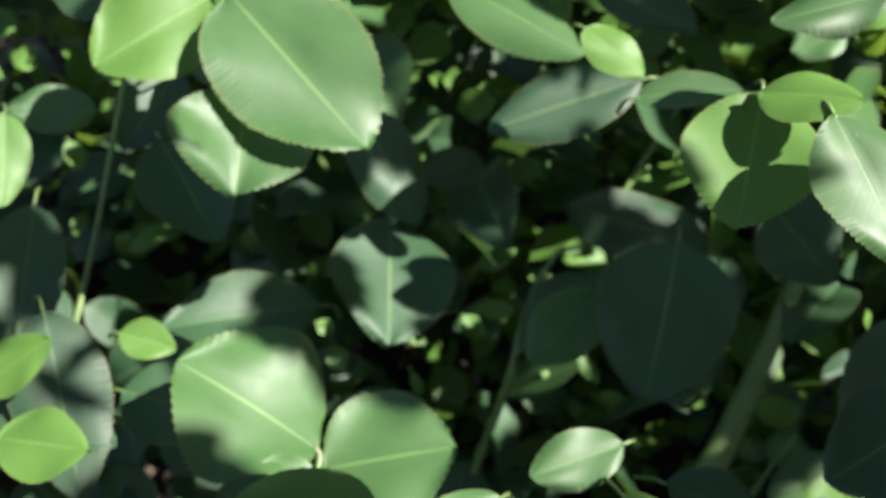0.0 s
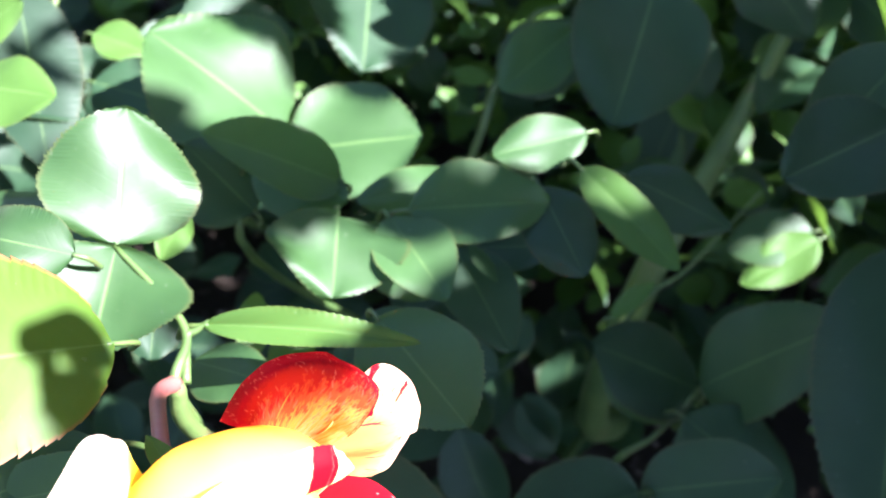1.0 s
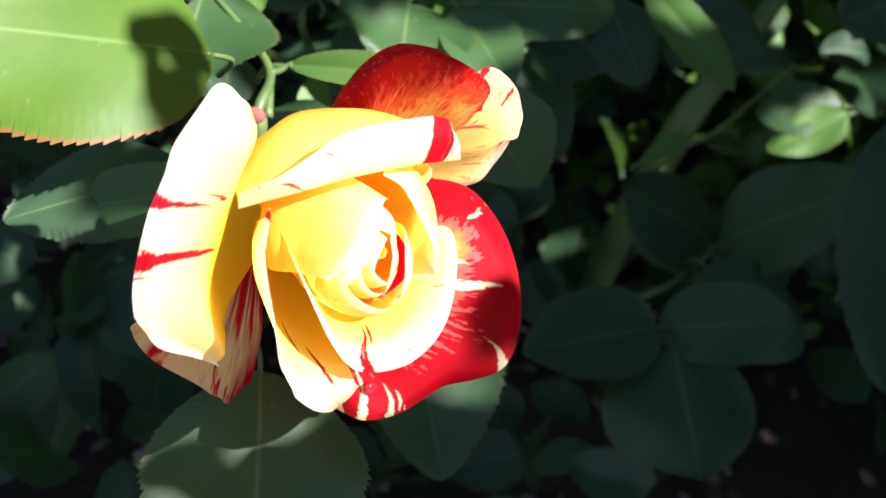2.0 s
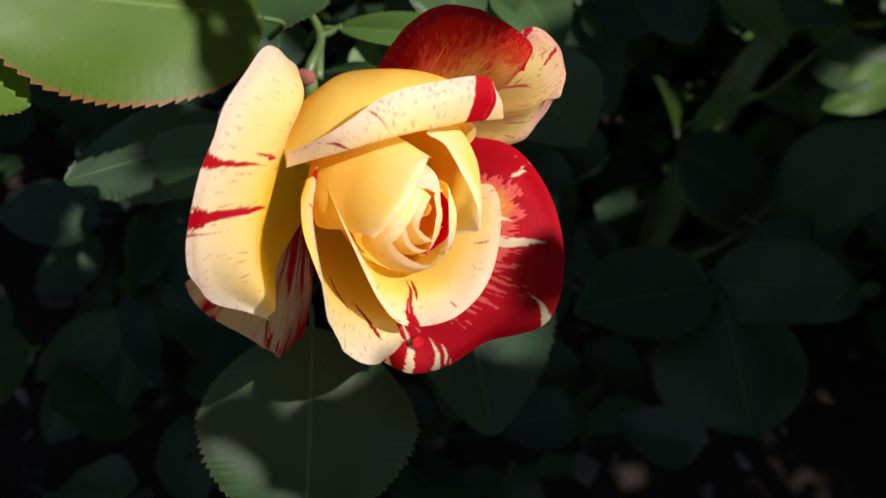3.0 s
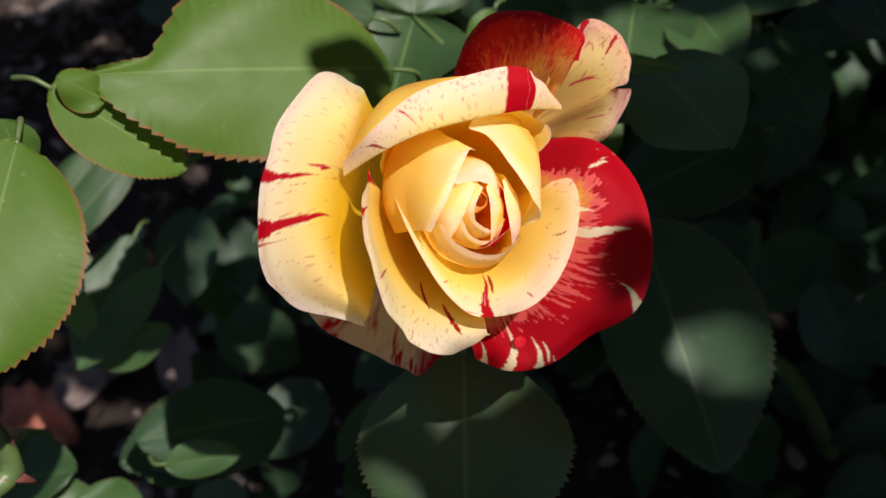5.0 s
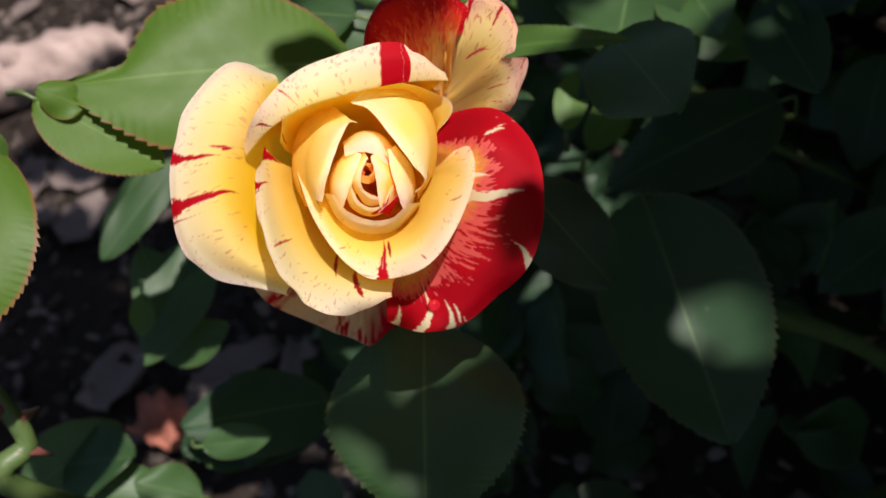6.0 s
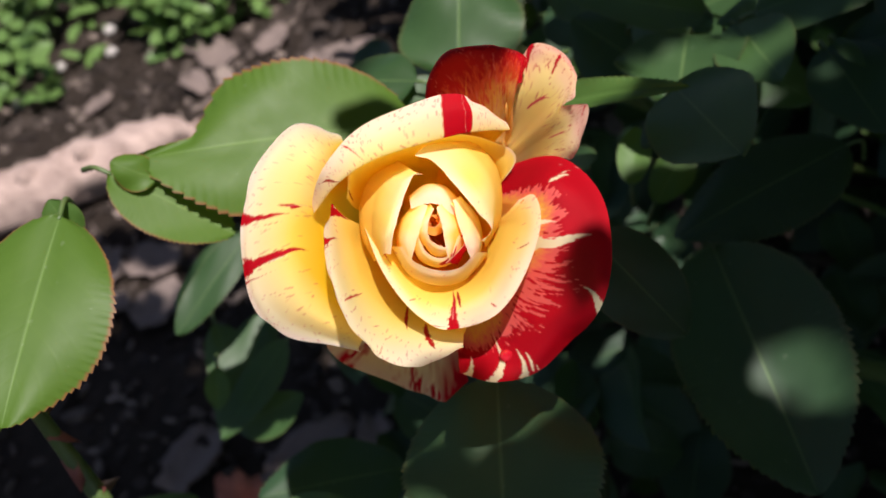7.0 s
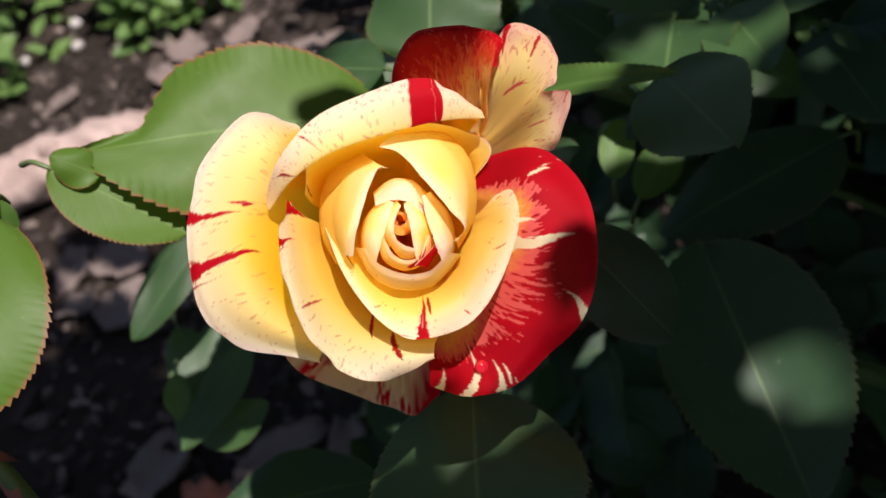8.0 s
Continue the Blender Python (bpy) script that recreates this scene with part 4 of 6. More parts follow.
bm = bmesh.new()
steps = [0.05 * 1.0 * k for k in range(0, 40)] + [2.0 * 1.45 ** k for k in range(1, 17)]
steps = sorted(set([-s for s in steps] + steps))
net = [[bm.verts.new((x - 0.2, y + 0.3, ground_height(x - 0.2, y + 0.3))) for x in steps] for y in steps]
for r0, r1 in zip(net, net[1:]):
    for i in range(len(steps) - 1):
        bm.faces.new((r0[i], r0[i + 1], r1[i + 1], r1[i]))
ground = mesh_object("ground", bm, SOIL)
tagged(ground, "dry brown garden soil strewn with litter", "ground", kind="structure")

# ---------------------------------------------------------------- the bush
bush = new("rose_bush")
tagged(bush, "dense rose bush with glossy dark green serrated leaves on thorny canes", "shrub")

CANES = (
    (((0.22, 0.43, -0.01), (0.15, 0.31, 0.08), (0.127, 0.2973, 0.2009), (0.1332, 0.3256, 0.2293), (0.1408, 0.3641, 0.2536), (0.1477, 0.4054, 0.2808), (0.1503, 0.4374, 0.2986), (0.17, 0.52, 0.36)), 0.0088, STEM),
    (((0.10, 0.36, -0.01), (0.05, 0.32, 0.10), (0.042, 0.325, 0.210), (0.040, 0.346, 0.230), (0.044, 0.365, 0.249), (0.057, 0.375, 0.260), (0.075, 0.42, 0.31)), 0.0024, STEM),
    (((0.05, 0.45, -0.01), (-0.04, 0.33, 0.10), (-0.112, 0.235, 0.224), (-0.115, 0.253, 0.241), (-0.120, 0.280, 0.267), (-0.13, 0.33, 0.34)), 0.0022, STEM),
    (((0.2, 0.46, -0.01), (0.13, 0.25, 0.10), (0.123, 0.194, 0.197), (0.128, 0.201, 0.204), (0.137, 0.211, 0.208), (0.149, 0.235, 0.214)), 0.0022, STEM),
    (((0.17, 0.42, 0.10), (0.115, 0.249, 0.205), (0.122, 0.262, 0.222), (0.132, 0.275, 0.228), (0.140, 0.290, 0.237), (0.15, 0.31, 0.25)), 0.0013, STEM),
    (((0.26, 0.56, -0.01), (0.42, 0.55, 0.18), (0.52, 0.50, 0.30), (0.58, 0.48, 0.72)), 0.0045, STEM),
    (((0.2, 0.58, -0.01), (0.05, 0.66, 0.2), (-0.08, 0.70, 0.35), (-0.16, 0.72, 0.75)), 0.0045, STEM),
    (((0.25, 0.6, -0.01), (0.3, 0.74, 0.22), (0.34, 0.82, 0.42), (0.33, 0.86, 0.75)), 0.005, STEM),
    (((0.002, 0.088, 0.300), NODE, (-0.006, 0.095, 0.318), (-0.013, 0.101, 0.319), (-0.029, 0.109, 0.320)), 0.0014, STALK),
    (((-0.002, 0.086, 0.316), (-0.006, 0.095, 0.318), (-0.005, 0.097, 0.319), (-0.003, 0.099, 0.321)), 0.0011, STALK),
    (((0.05, 0.28, 0.12), (-0.012, 0.172, 0.262), (-0.015, 0.203, 0.276), (-0.018, 0.208, 0.279)), 0.0014, STALK),
    (((0.10, 0.22, 0.01), (0.02, 0.06, 0.12), (-0.045, -0.027, 0.273), (-0.049, -0.023, 0.294), (-0.056, -0.020, 0.315), (-0.057, -0.019, 0.332)), 0.0040, STEM),
)
rnd = random.Random(4)
for path, thick, bark in CANES:
    bm = tube(path, [thick, thick * 0.9, thick * 0.75, thick * 0.6][:len(path)] + [thick * 0.45] * (len(path) - 4), 10)
    cane = part("cane", bm, bark, bush, "thorny green rose cane")
    line = resample(path, 40)
    for k in range(4, 38, 3 if thick > 0.0025 else 40):
        a = rnd.uniform(0, 6.28)
        if k == 4:
            bm = bmesh.new()
            add_thorn(bm, (0, 0, 0), (0, 0, 1), 1.0)
            thorn = part("thorn", bm, STEM_RED, cane)
            shape = thorn.data
        else:
            thorn = new("thorn", shape)
            thorn.parent = cane
        size = rnd.uniform(0.005, 0.008) * min(1.0, thick / 0.004)
        thorn.matrix_basis = Matrix.Translation(line[k]) @ Vector((math.cos(a), math.sin(a), -0.3)).to_track_quat("Z", "X").to_matrix().to_4x4() @ Matrix.Diagonal((size, size, size, 1))

leaf(bush, (-0.0168, 0.2073, 0.2787), (-0.0646, 0.2115, 0.2916), 0.0573, (0.26, -0.06, 0.97), 0.1, 0.05, sunny=0.8)
leaf(bush, (-0.0134, 0.2031, 0.2761), (0.0219, 0.2145, 0.2922), 0.0453, (-0.29, -0.36, 0.89), 0.1, 0.05, sunny=0.5)
leaf(bush, (-0.0173, 0.1777, 0.2888), (0.0102, 0.1744, 0.2954), 0.0215, (-0.26, -0.36, 0.90), 0.1, 0.05, shaded=True)
leaf(bush, (-0.0136, 0.1945, 0.2818), (-0.0318, 0.1886, 0.2819), 0.0150, (0.08, -0.22, 0.97), 0.1, 0.05, sunny=0.6)
leaf(bush, (-0.0138, 0.1747, 0.2762), (-0.0375, 0.1755, 0.2898), 0.0271, (0.42, -0.48, 0.77), 0.1, 0.05, look_of=LEAF_SHADED, shaded=True)
leaf(bush, (-0.0288, 0.1093, 0.3205), (-0.0391, 0.1332, 0.3366), 0.0355, (0.20, -0.48, 0.85), 0.1, 0.05, sunny=-0.25)
leaf(bush, (-0.0286, 0.1089, 0.3201), (-0.0225, 0.0857, 0.3129), 0.0343, (0.10, -0.27, 0.96), 0.1, 0.05, sunny=0.35)
leaf(bush, (-0.0310, 0.1109, 0.3177), (-0.0721, 0.1223, 0.2987), 0.0227, (-0.45, -0.14, 0.88), 0.1, 0.05, sunny=1)
leaf(bush, (-0.0315, 0.1117, 0.3157), (-0.0601, 0.1199, 0.2969), 0.0182, (-0.55, 0.02, 0.84), 0.1, 0.05, sunny=1)
leaf(bush, (0.0102, 0.1596, 0.3034), (0.0175, 0.1362, 0.2989), 0.0351, (-0.01, -0.19, 0.98), 0.1, 0.05)
leaf(bush, (0.0228, 0.1631, 0.3061), (0.0437, 0.1429, 0.3069), 0.0201, (-0.18, -0.14, 0.97), 0.1, 0.05)
leaf(bush, (0.0268, 0.1664, 0.3081), (0.0602, 0.1794, 0.3172), 0.0223, (-0.11, -0.36, 0.93), 0.1, 0.05, shaded=True)
leaf(bush, (0.0564, 0.1841, 0.3174), (0.0750, 0.1638, 0.3124), 0.0193, (-0.20, -0.41, 0.89), 0.1, 0.05, look_of=LEAF_SHADED, shaded=True)
leaf(bush, (0.0651, 0.2143, 0.3168), (0.0425, 0.1996, 0.3081), 0.0172, (-0.06, -0.44, 0.90), 0.1, 0.05, sunny=0.8)
leaf(bush, (0.0658, 0.1937, 0.3204), (0.0985, 0.1745, 0.3172), 0.0142, (-0.24, -0.55, 0.80), 0.3, 0.05, look_of=LEAF_LIME_LIT, sunny=0.12)
leaf(bush, (0.0810, 0.2112, 0.3103), (0.1159, 0.2123, 0.3063), 0.0192, (0.12, -0.43, 0.90), 0.1, 0.05, look_of=LEAF_SHADED)
leaf(bush, (0.0761, 0.3151, 0.3144), (0.0795, 0.2638, 0.2849), 0.0470, (-0.09, -0.50, 0.86), 0.1, 0.05, look_of=LEAF_SHADED)
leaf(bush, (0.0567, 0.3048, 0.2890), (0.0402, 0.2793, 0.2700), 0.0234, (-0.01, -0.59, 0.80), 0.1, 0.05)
leaf(bush, (0.1483, 0.2334, 0.2163), (0.1720, 0.2298, 0.2745), 0.0417, (-0.83, -0.46, 0.31), 0.1, 0.05, look_of=LEAF_SHADED, sunny=-0.22)
leaf(bush, (0.1486, 0.2345, 0.2131), (0.1037, 0.2240, 0.2256), 0.0378, (0.32, -0.29, 0.90), 0.1, 0.05, look_of=LEAF_SHADED)
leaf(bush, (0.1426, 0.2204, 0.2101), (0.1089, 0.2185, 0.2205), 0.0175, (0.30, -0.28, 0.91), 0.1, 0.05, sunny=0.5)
leaf(bush, (0.1299, 0.1750, 0.2210), (0.0914, 0.1471, 0.2119), 0.0339, (-0.06, -0.23, 0.97), 0.1, 0.05, look_of=LEAF_SHADED)
leaf(bush, (0.1319, 0.1784, 0.2175), (0.1672, 0.1829, 0.2457), 0.0311, (-0.55, -0.36, 0.75), 0.1, 0.05, look_of=LEAF_SHADED)
leaf(bush, (0.1419, 0.2118, 0.2219), (0.1806, 0.1897, 0.2260), 0.0371, (-0.27, -0.30, 0.91), 0.1, 0.05, look_of=LEAF_SHADED)
leaf(bush, (0.1368, 0.1702, 0.2214), (0.1574, 0.1300, 0.2166), 0.0503, (-0.21, -0.22, 0.95), 0.1, 0.05, look_of=LEAF_SHADED)
leaf(bush, (0.1652, 0.2225, 0.3156), (0.1841, 0.1480, 0.2698), 0.0457, (-0.31, -0.55, 0.77), 0.1, 0.05, look_of=LEAF_SHADED)
leaf(bush, (0.1753, 0.2968, 0.2495), (0.1538, 0.2765, 0.2311), 0.0192, (-0.25, -0.49, 0.83), 0.1, 0.05, look_of=LEAF_LIME_LIT, sunny=1)
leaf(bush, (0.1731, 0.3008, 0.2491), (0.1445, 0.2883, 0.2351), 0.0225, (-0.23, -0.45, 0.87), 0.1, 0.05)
leaf(bush, (0.1490, 0.2437, 0.3401), (0.1214, 0.2168, 0.3263), 0.0320, (-0.11, -0.36, 0.93), 0.1, 0.05, look_of=LEAF_SHADED)
leaf(bush, (0.1530, 0.2827, 0.3428), (0.1391, 0.2593, 0.3047), 0.0297, (-0.30, -0.76, 0.58), 0.1, 0.05, look_of=LEAF_SHADED)
leaf(bush, (0.0297, 0.1152, 0.3232), (0.0549, 0.0947, 0.3260), 0.0270, (-0.27, -0.19, 0.94), 0.1, 0.05)
leaf(bush, (0.0379, 0.1247, 0.3182), (0.0252, 0.1037, 0.3136), 0.0155, (0.05, -0.24, 0.97), 0.1, 0.05, look_of=LEAF_SHADED, shaded=True)
leaf(bush, (-0.0037, 0.0981, 0.3206), (0.0392, 0.1053, 0.3342), 0.0079, (-0.17, -0.53, 0.83), 0.25, 0.14, look_of=LEAF_LIME_LIT, sunny=0.5)
leaf(bush, (-0.0060, 0.1052, 0.2965), (0.0132, 0.0991, 0.3084), 0.0163, (-0.55, -0.11, 0.83), 0.1, 0.05)
leaf(bush, (-0.0205, 0.1175, 0.2967), (-0.0147, 0.1024, 0.2933), 0.0137, (0.04, -0.20, 0.98), 0.1, 0.05, look_of=LEAF_SHADED)
leaf(bush, (-0.0254, 0.1468, 0.2972), (-0.0268, 0.1367, 0.2872), 0.0087, (0.06, -0.71, 0.70), 0.1, 0.05, look_of=LEAF_LIME_LIT, sunny=0.8)
leaf(bush, (0.0459, 0.1790, 0.2906), (0.0692, 0.1858, 0.2986), 0.0157, (-0.18, -0.43, 0.89), 0.1, 0.05, look_of=LEAF_SHADED)
leaf(bush, (0.0423, 0.1746, 0.2931), (0.0661, 0.1529, 0.2870), 0.0208, (-0.12, -0.38, 0.92), 0.1, 0.05, look_of=LEAF_SHADED)
leaf(bush, (0.0452, 0.1742, 0.2972), (0.0559, 0.1663, 0.2956), 0.0042, (-0.15, -0.39, 0.91), 0.1, 0.05, sunny=1)
leaf(bush, (-0.0112, 0.0698, 0.3080), (-0.0369, 0.0457, 0.2968), 0.0193, (-0.11, -0.31, 0.94), 0.1, 0.05, look_of=LEAF_SHADED, shaded=True)
leaf(bush, (-0.1010, 0.1752, 0.2791), (-0.0748, 0.1740, 0.2891), 0.0204, (-0.34, -0.39, 0.86), 0.1, 0.05, look_of=LEAF_LIME_LIT, sunny=0.8)
leaf(bush, (-0.1137, 0.2272, 0.2735), (-0.0785, 0.1817, 0.2515), 0.0307, (0.14, -0.34, 0.93), 0.1, 0.05, look_of=LEAF_SHADED)
leaf(bush, (-0.0864, 0.2280, 0.2476), (-0.0532, 0.2257, 0.2541), 0.0294, (-0.20, -0.38, 0.90), 0.1, 0.05, look_of=LEAF_SHADED)
leaf(bush, (-0.0988, 0.2537, 0.2443), (-0.0779, 0.2539, 0.2456), 0.0144, (-0.05, -0.41, 0.91), 0.1, 0.05, look_of=LEAF_LIME_LIT, sunny=0.6)
leaf(bush, (0.1054, 0.2320, 0.2337), (0.1155, 0.2438, 0.2459), 0.0066, (-0.27, -0.57, 0.77), 0.1, 0.05, look_of=LEAF_LIME_LIT, sunny=0.3)
leaf(bush, (0.1161, 0.3913, 0.2230), (0.1395, 0.3837, 0.2167), 0.0191, (0.06, -0.52, 0.85), 0.1, 0.05, look_of=LEAF_LIME_LIT, sunny=1)
leaf(bush, (0.1342, 0.3882, 0.2209), (0.1619, 0.3779, 0.2121), 0.0159, (0.07, -0.54, 0.84), 0.1, 0.05, look_of=LEAF_LIME_LIT, sunny=1)
leaf(bush, (0.1085, 0.3637, 0.1953), (0.1096, 0.3739, 0.2054), 0.0085, (-0.12, -0.69, 0.71), 0.1, 0.05, look_of=LEAF_LIME_LIT, sunny=1)
leaf(bush, (0.1570, 0.4297, 0.2632), (0.1770, 0.4232, 0.2578), 0.0148, (0.04, -0.57, 0.82), 0.1, 0.05, look_of=LEAF_LIME_LIT, sunny=1)
leaf(bush, (0.0163, 0.3846, 0.2110), (0.0300, 0.3941, 0.2212), 0.0102, (-0.17, -0.60, 0.78), 0.1, 0.05, look_of=LEAF_LIME_LIT, sunny=1)
leaf(bush, (0.0207, 0.3720, 0.1988), (0.0383, 0.3747, 0.2024), 0.0094, (-0.11, -0.47, 0.88), 0.1, 0.05, look_of=LEAF_LIME_LIT, sunny=1)
leaf(bush, (0.0476, 0.3870, 0.2150), (0.0444, 0.3783, 0.2062), 0.0074, (-0.10, -0.69, 0.72), 0.1, 0.05, look_of=LEAF_LIME_LIT, sunny=1)
leaf(bush, (0.1549, 0.3662, 0.2001), (0.1748, 0.3695, 0.2045), 0.0154, (-0.12, -0.43, 0.89), 0.1, 0.05, look_of=LEAF_LIME_LIT, sunny=1)
leaf(bush, (-0.0909, 0.3028, 0.3596), (-0.0327, 0.2722, 0.3425), 0.0519, (-0.04, -0.54, 0.84), 0.1, 0.05, sunny=1)
leaf(bush, (-0.0961, 0.3093, 0.3549), (-0.1233, 0.2775, 0.3340), 0.0358, (0.16, -0.63, 0.76), 0.1, 0.05, look_of=LEAF_LIME_LIT, sunny=1)
leaf(bush, (-0.0753, 0.2827, 0.3396), (-0.0657, 0.2528, 0.3236), 0.0470, (0.11, -0.44, 0.89), 0.2, 0.05, sunny=1)
leaf(bush, (-0.1044, 0.3244, 0.3266), (-0.0810, 0.3075, 0.3224), 0.0251, (-0.06, -0.32, 0.95), 0.1, 0.05, sunny=0.5)
leaf(bush, (-0.1063, 0.2978, 0.2964), (-0.0738, 0.2730, 0.2830), 0.0326, (0.05, -0.43, 0.90), 0.1, 0.05, look_of=LEAF_SHADED)
leaf(bush, (-0.1141, 0.3305, 0.3033), (-0.1214, 0.3005, 0.2843), 0.0240, (0.17, -0.56, 0.81), 0.1, 0.05, look_of=LEAF_SHADED)
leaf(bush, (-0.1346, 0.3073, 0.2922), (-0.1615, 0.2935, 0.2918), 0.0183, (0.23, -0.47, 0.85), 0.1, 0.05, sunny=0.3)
leaf(bush, (-0.1450, 0.2625, 0.3170), (-0.1326, 0.2368, 0.3027), 0.0158, (0.22, -0.39, 0.89), 0.1, 0.05, look_of=LEAF_LIME_LIT, sunny=1)
leaf(bush, (-0.1375, 0.2672, 0.2768), (-0.1245, 0.2284, 0.2477), 0.0272, (0.25, -0.53, 0.81), 0.1, 0.05, look_of=LEAF_SHADED)
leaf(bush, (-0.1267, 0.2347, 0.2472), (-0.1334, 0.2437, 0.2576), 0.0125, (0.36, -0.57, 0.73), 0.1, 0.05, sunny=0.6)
leaf(bush, (-0.1198, 0.1976, 0.2656), (-0.1027, 0.2089, 0.2860), 0.0159, (-0.28, -0.72, 0.64), 0.1, 0.05, look_of=LEAF_LIME_LIT, sunny=1)
leaf(bush, (-0.1212, 0.2061, 0.2525), (-0.0760, 0.1989, 0.2592), 0.0225, (-0.18, -0.22, 0.96), 0.1, 0.05, look_of=LEAF_SHADED, sunny=-0.12)
leaf(bush, (-0.0243, 0.3350, 0.2624), (-0.0082, 0.2843, 0.2500), 0.0487, (-0.02, -0.24, 0.97), 0.1, 0.05, look_of=LEAF_SHADED, sunny=0.18)
leaf(bush, (-0.0393, 0.3020, 0.2401), (-0.0897, 0.2704, 0.2347), 0.0316, (0.09, -0.31, 0.95), 0.1, 0.05, look_of=LEAF_SHADED, sunny=-0.08)
leaf(bush, (-0.0498, 0.3677, 0.2847), (-0.0134, 0.3367, 0.2643), 0.0304, (0.04, -0.52, 0.86), 0.1, 0.05, look_of=LEAF_SHADED)
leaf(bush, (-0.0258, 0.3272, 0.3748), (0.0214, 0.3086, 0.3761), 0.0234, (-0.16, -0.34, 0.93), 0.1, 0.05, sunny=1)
leaf(bush, (0.0190, 0.3183, 0.3796), (0.0409, 0.3085, 0.3758), 0.0159, (-0.07, -0.49, 0.87), 0.1, 0.05, look_of=LEAF_LIME_LIT, sunny=1)
leaf(bush, (0.0454, 0.3474, 0.3520), (0.0003, 0.3245, 0.3262), 0.0246, (-0.18, -0.56, 0.81), 0.1, 0.05, look_of=LEAF_SHADED)
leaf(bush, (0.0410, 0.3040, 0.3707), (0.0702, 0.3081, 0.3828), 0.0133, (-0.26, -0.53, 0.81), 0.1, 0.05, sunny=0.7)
leaf(bush, (0.0639, 0.2564, 0.4118), (0.0669, 0.2272, 0.3906), 0.0338, (-0.16, -0.59, 0.79), 0.1, 0.05, look_of=LEAF_LIME_LIT, sunny=0.35)
leaf(bush, (0.0616, 0.2502, 0.4154), (0.0820, 0.2409, 0.4275), 0.0169, (-0.57, -0.25, 0.78), 0.1, 0.05, look_of=LEAF_LIME_LIT, sunny=1)
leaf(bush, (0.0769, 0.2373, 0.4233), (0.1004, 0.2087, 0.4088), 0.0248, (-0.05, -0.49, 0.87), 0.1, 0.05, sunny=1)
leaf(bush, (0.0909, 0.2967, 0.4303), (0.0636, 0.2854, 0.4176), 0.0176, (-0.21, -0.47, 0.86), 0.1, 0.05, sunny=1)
leaf(bush, (0.0997, 0.3638, 0.2793), (0.0397, 0.3542, 0.2839), 0.0319, (0.14, -0.42, 0.90), 0.1, 0.05, look_of=LEAF_SHADED, shaded=True)
leaf(bush, (0.0216, 0.3837, 0.3631), (0.0604, 0.3707, 0.3632), 0.0265, (-0.17, -0.49, 0.86), 0.1, 0.05, look_of=LEAF_SHADED)
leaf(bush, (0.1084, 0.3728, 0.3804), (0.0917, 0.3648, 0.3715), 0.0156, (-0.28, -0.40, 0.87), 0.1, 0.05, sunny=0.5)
leaf(bush, (0.0397, 0.3025, 0.2552), (0.0636, 0.3256, 0.2814), 0.0307, (-0.21, -0.63, 0.75), 0.1, 0.05, look_of=LEAF_SHADED)
leaf(bush, (0.1064, 0.3467, 0.3204), (0.1392, 0.3340, 0.3057), 0.0387, (0.13, -0.59, 0.80), 0.1, 0.05, look_of=LEAF_SHADED, shaded=True)
leaf(bush, (-0.0193, 0.4347, 0.2244), (0.0004, 0.4298, 0.2187), 0.0164, (0.13, -0.48, 0.87), 0.1, 0.05, look_of=LEAF_LIME_LIT, sunny=1)
leaf(bush, (-0.0114, 0.4139, 0.2006), (0.0057, 0.4196, 0.2071), 0.0129, (-0.16, -0.49, 0.86), 0.1, 0.05, look_of=LEAF_LIME_LIT, sunny=1)
leaf(bush, (-0.0064, 0.4263, 0.2148), (0.0023, 0.4095, 0.1954), 0.0109, (0.14, -0.71, 0.69), 0.1, 0.05, look_of=LEAF_LIME_LIT, sunny=1)
leaf(bush, (0.0132, 0.4384, 0.2283), (0.0235, 0.4407, 0.2309), 0.0099, (-0.11, -0.47, 0.87), 0.1, 0.05, look_of=LEAF_LIME_LIT, sunny=1)
leaf(bush, (0.0511, 0.4205, 0.2078), (0.0768, 0.4207, 0.2078), 0.0165, (0.00, -0.43, 0.90), 0.1, 0.05, look_of=LEAF_LIME_LIT, sunny=1)
leaf(bush, (0.0418, 0.4109, 0.1968), (0.0564, 0.4048, 0.1897), 0.0116, (0.18, -0.52, 0.83), 0.1, 0.05, look_of=LEAF_LIME_LIT, sunny=1)
leaf(bush, (0.0598, 0.4508, 0.2423), (0.0706, 0.4495, 0.2407), 0.0101, (0.07, -0.48, 0.87), 0.1, 0.05, look_of=LEAF_LIME_LIT, sunny=1)
leaf(bush, (0.0105, 0.4491, 0.2406), (0.0251, 0.4543, 0.2464), 0.0085, (-0.15, -0.52, 0.84), 0.1, 0.05, look_of=LEAF_LIME_LIT, sunny=1)
leaf(bush, (-0.0187, 0.4556, 0.2483), (-0.0050, 0.4569, 0.2496), 0.0135, (-0.04, -0.48, 0.88), 0.1, 0.05, look_of=LEAF_LIME_LIT, sunny=1)
leaf(bush, (-0.0479, 0.3735, 0.1547), (-0.0385, 0.3719, 0.1528), 0.0083, (0.12, -0.38, 0.92), 0.1, 0.05, look_of=LEAF_LIME_LIT, sunny=1)
leaf(bush, (-0.0367, 0.3685, 0.1490), (-0.0285, 0.3609, 0.1403), 0.0104, (0.26, -0.59, 0.76), 0.1, 0.05, look_of=LEAF_LIME_LIT, sunny=1)
leaf(bush, (0.0179, 0.3903, 0.1736), (0.0291, 0.3853, 0.1678), 0.0108, (0.21, -0.50, 0.84), 0.1, 0.05, look_of=LEAF_LIME_LIT, sunny=1)
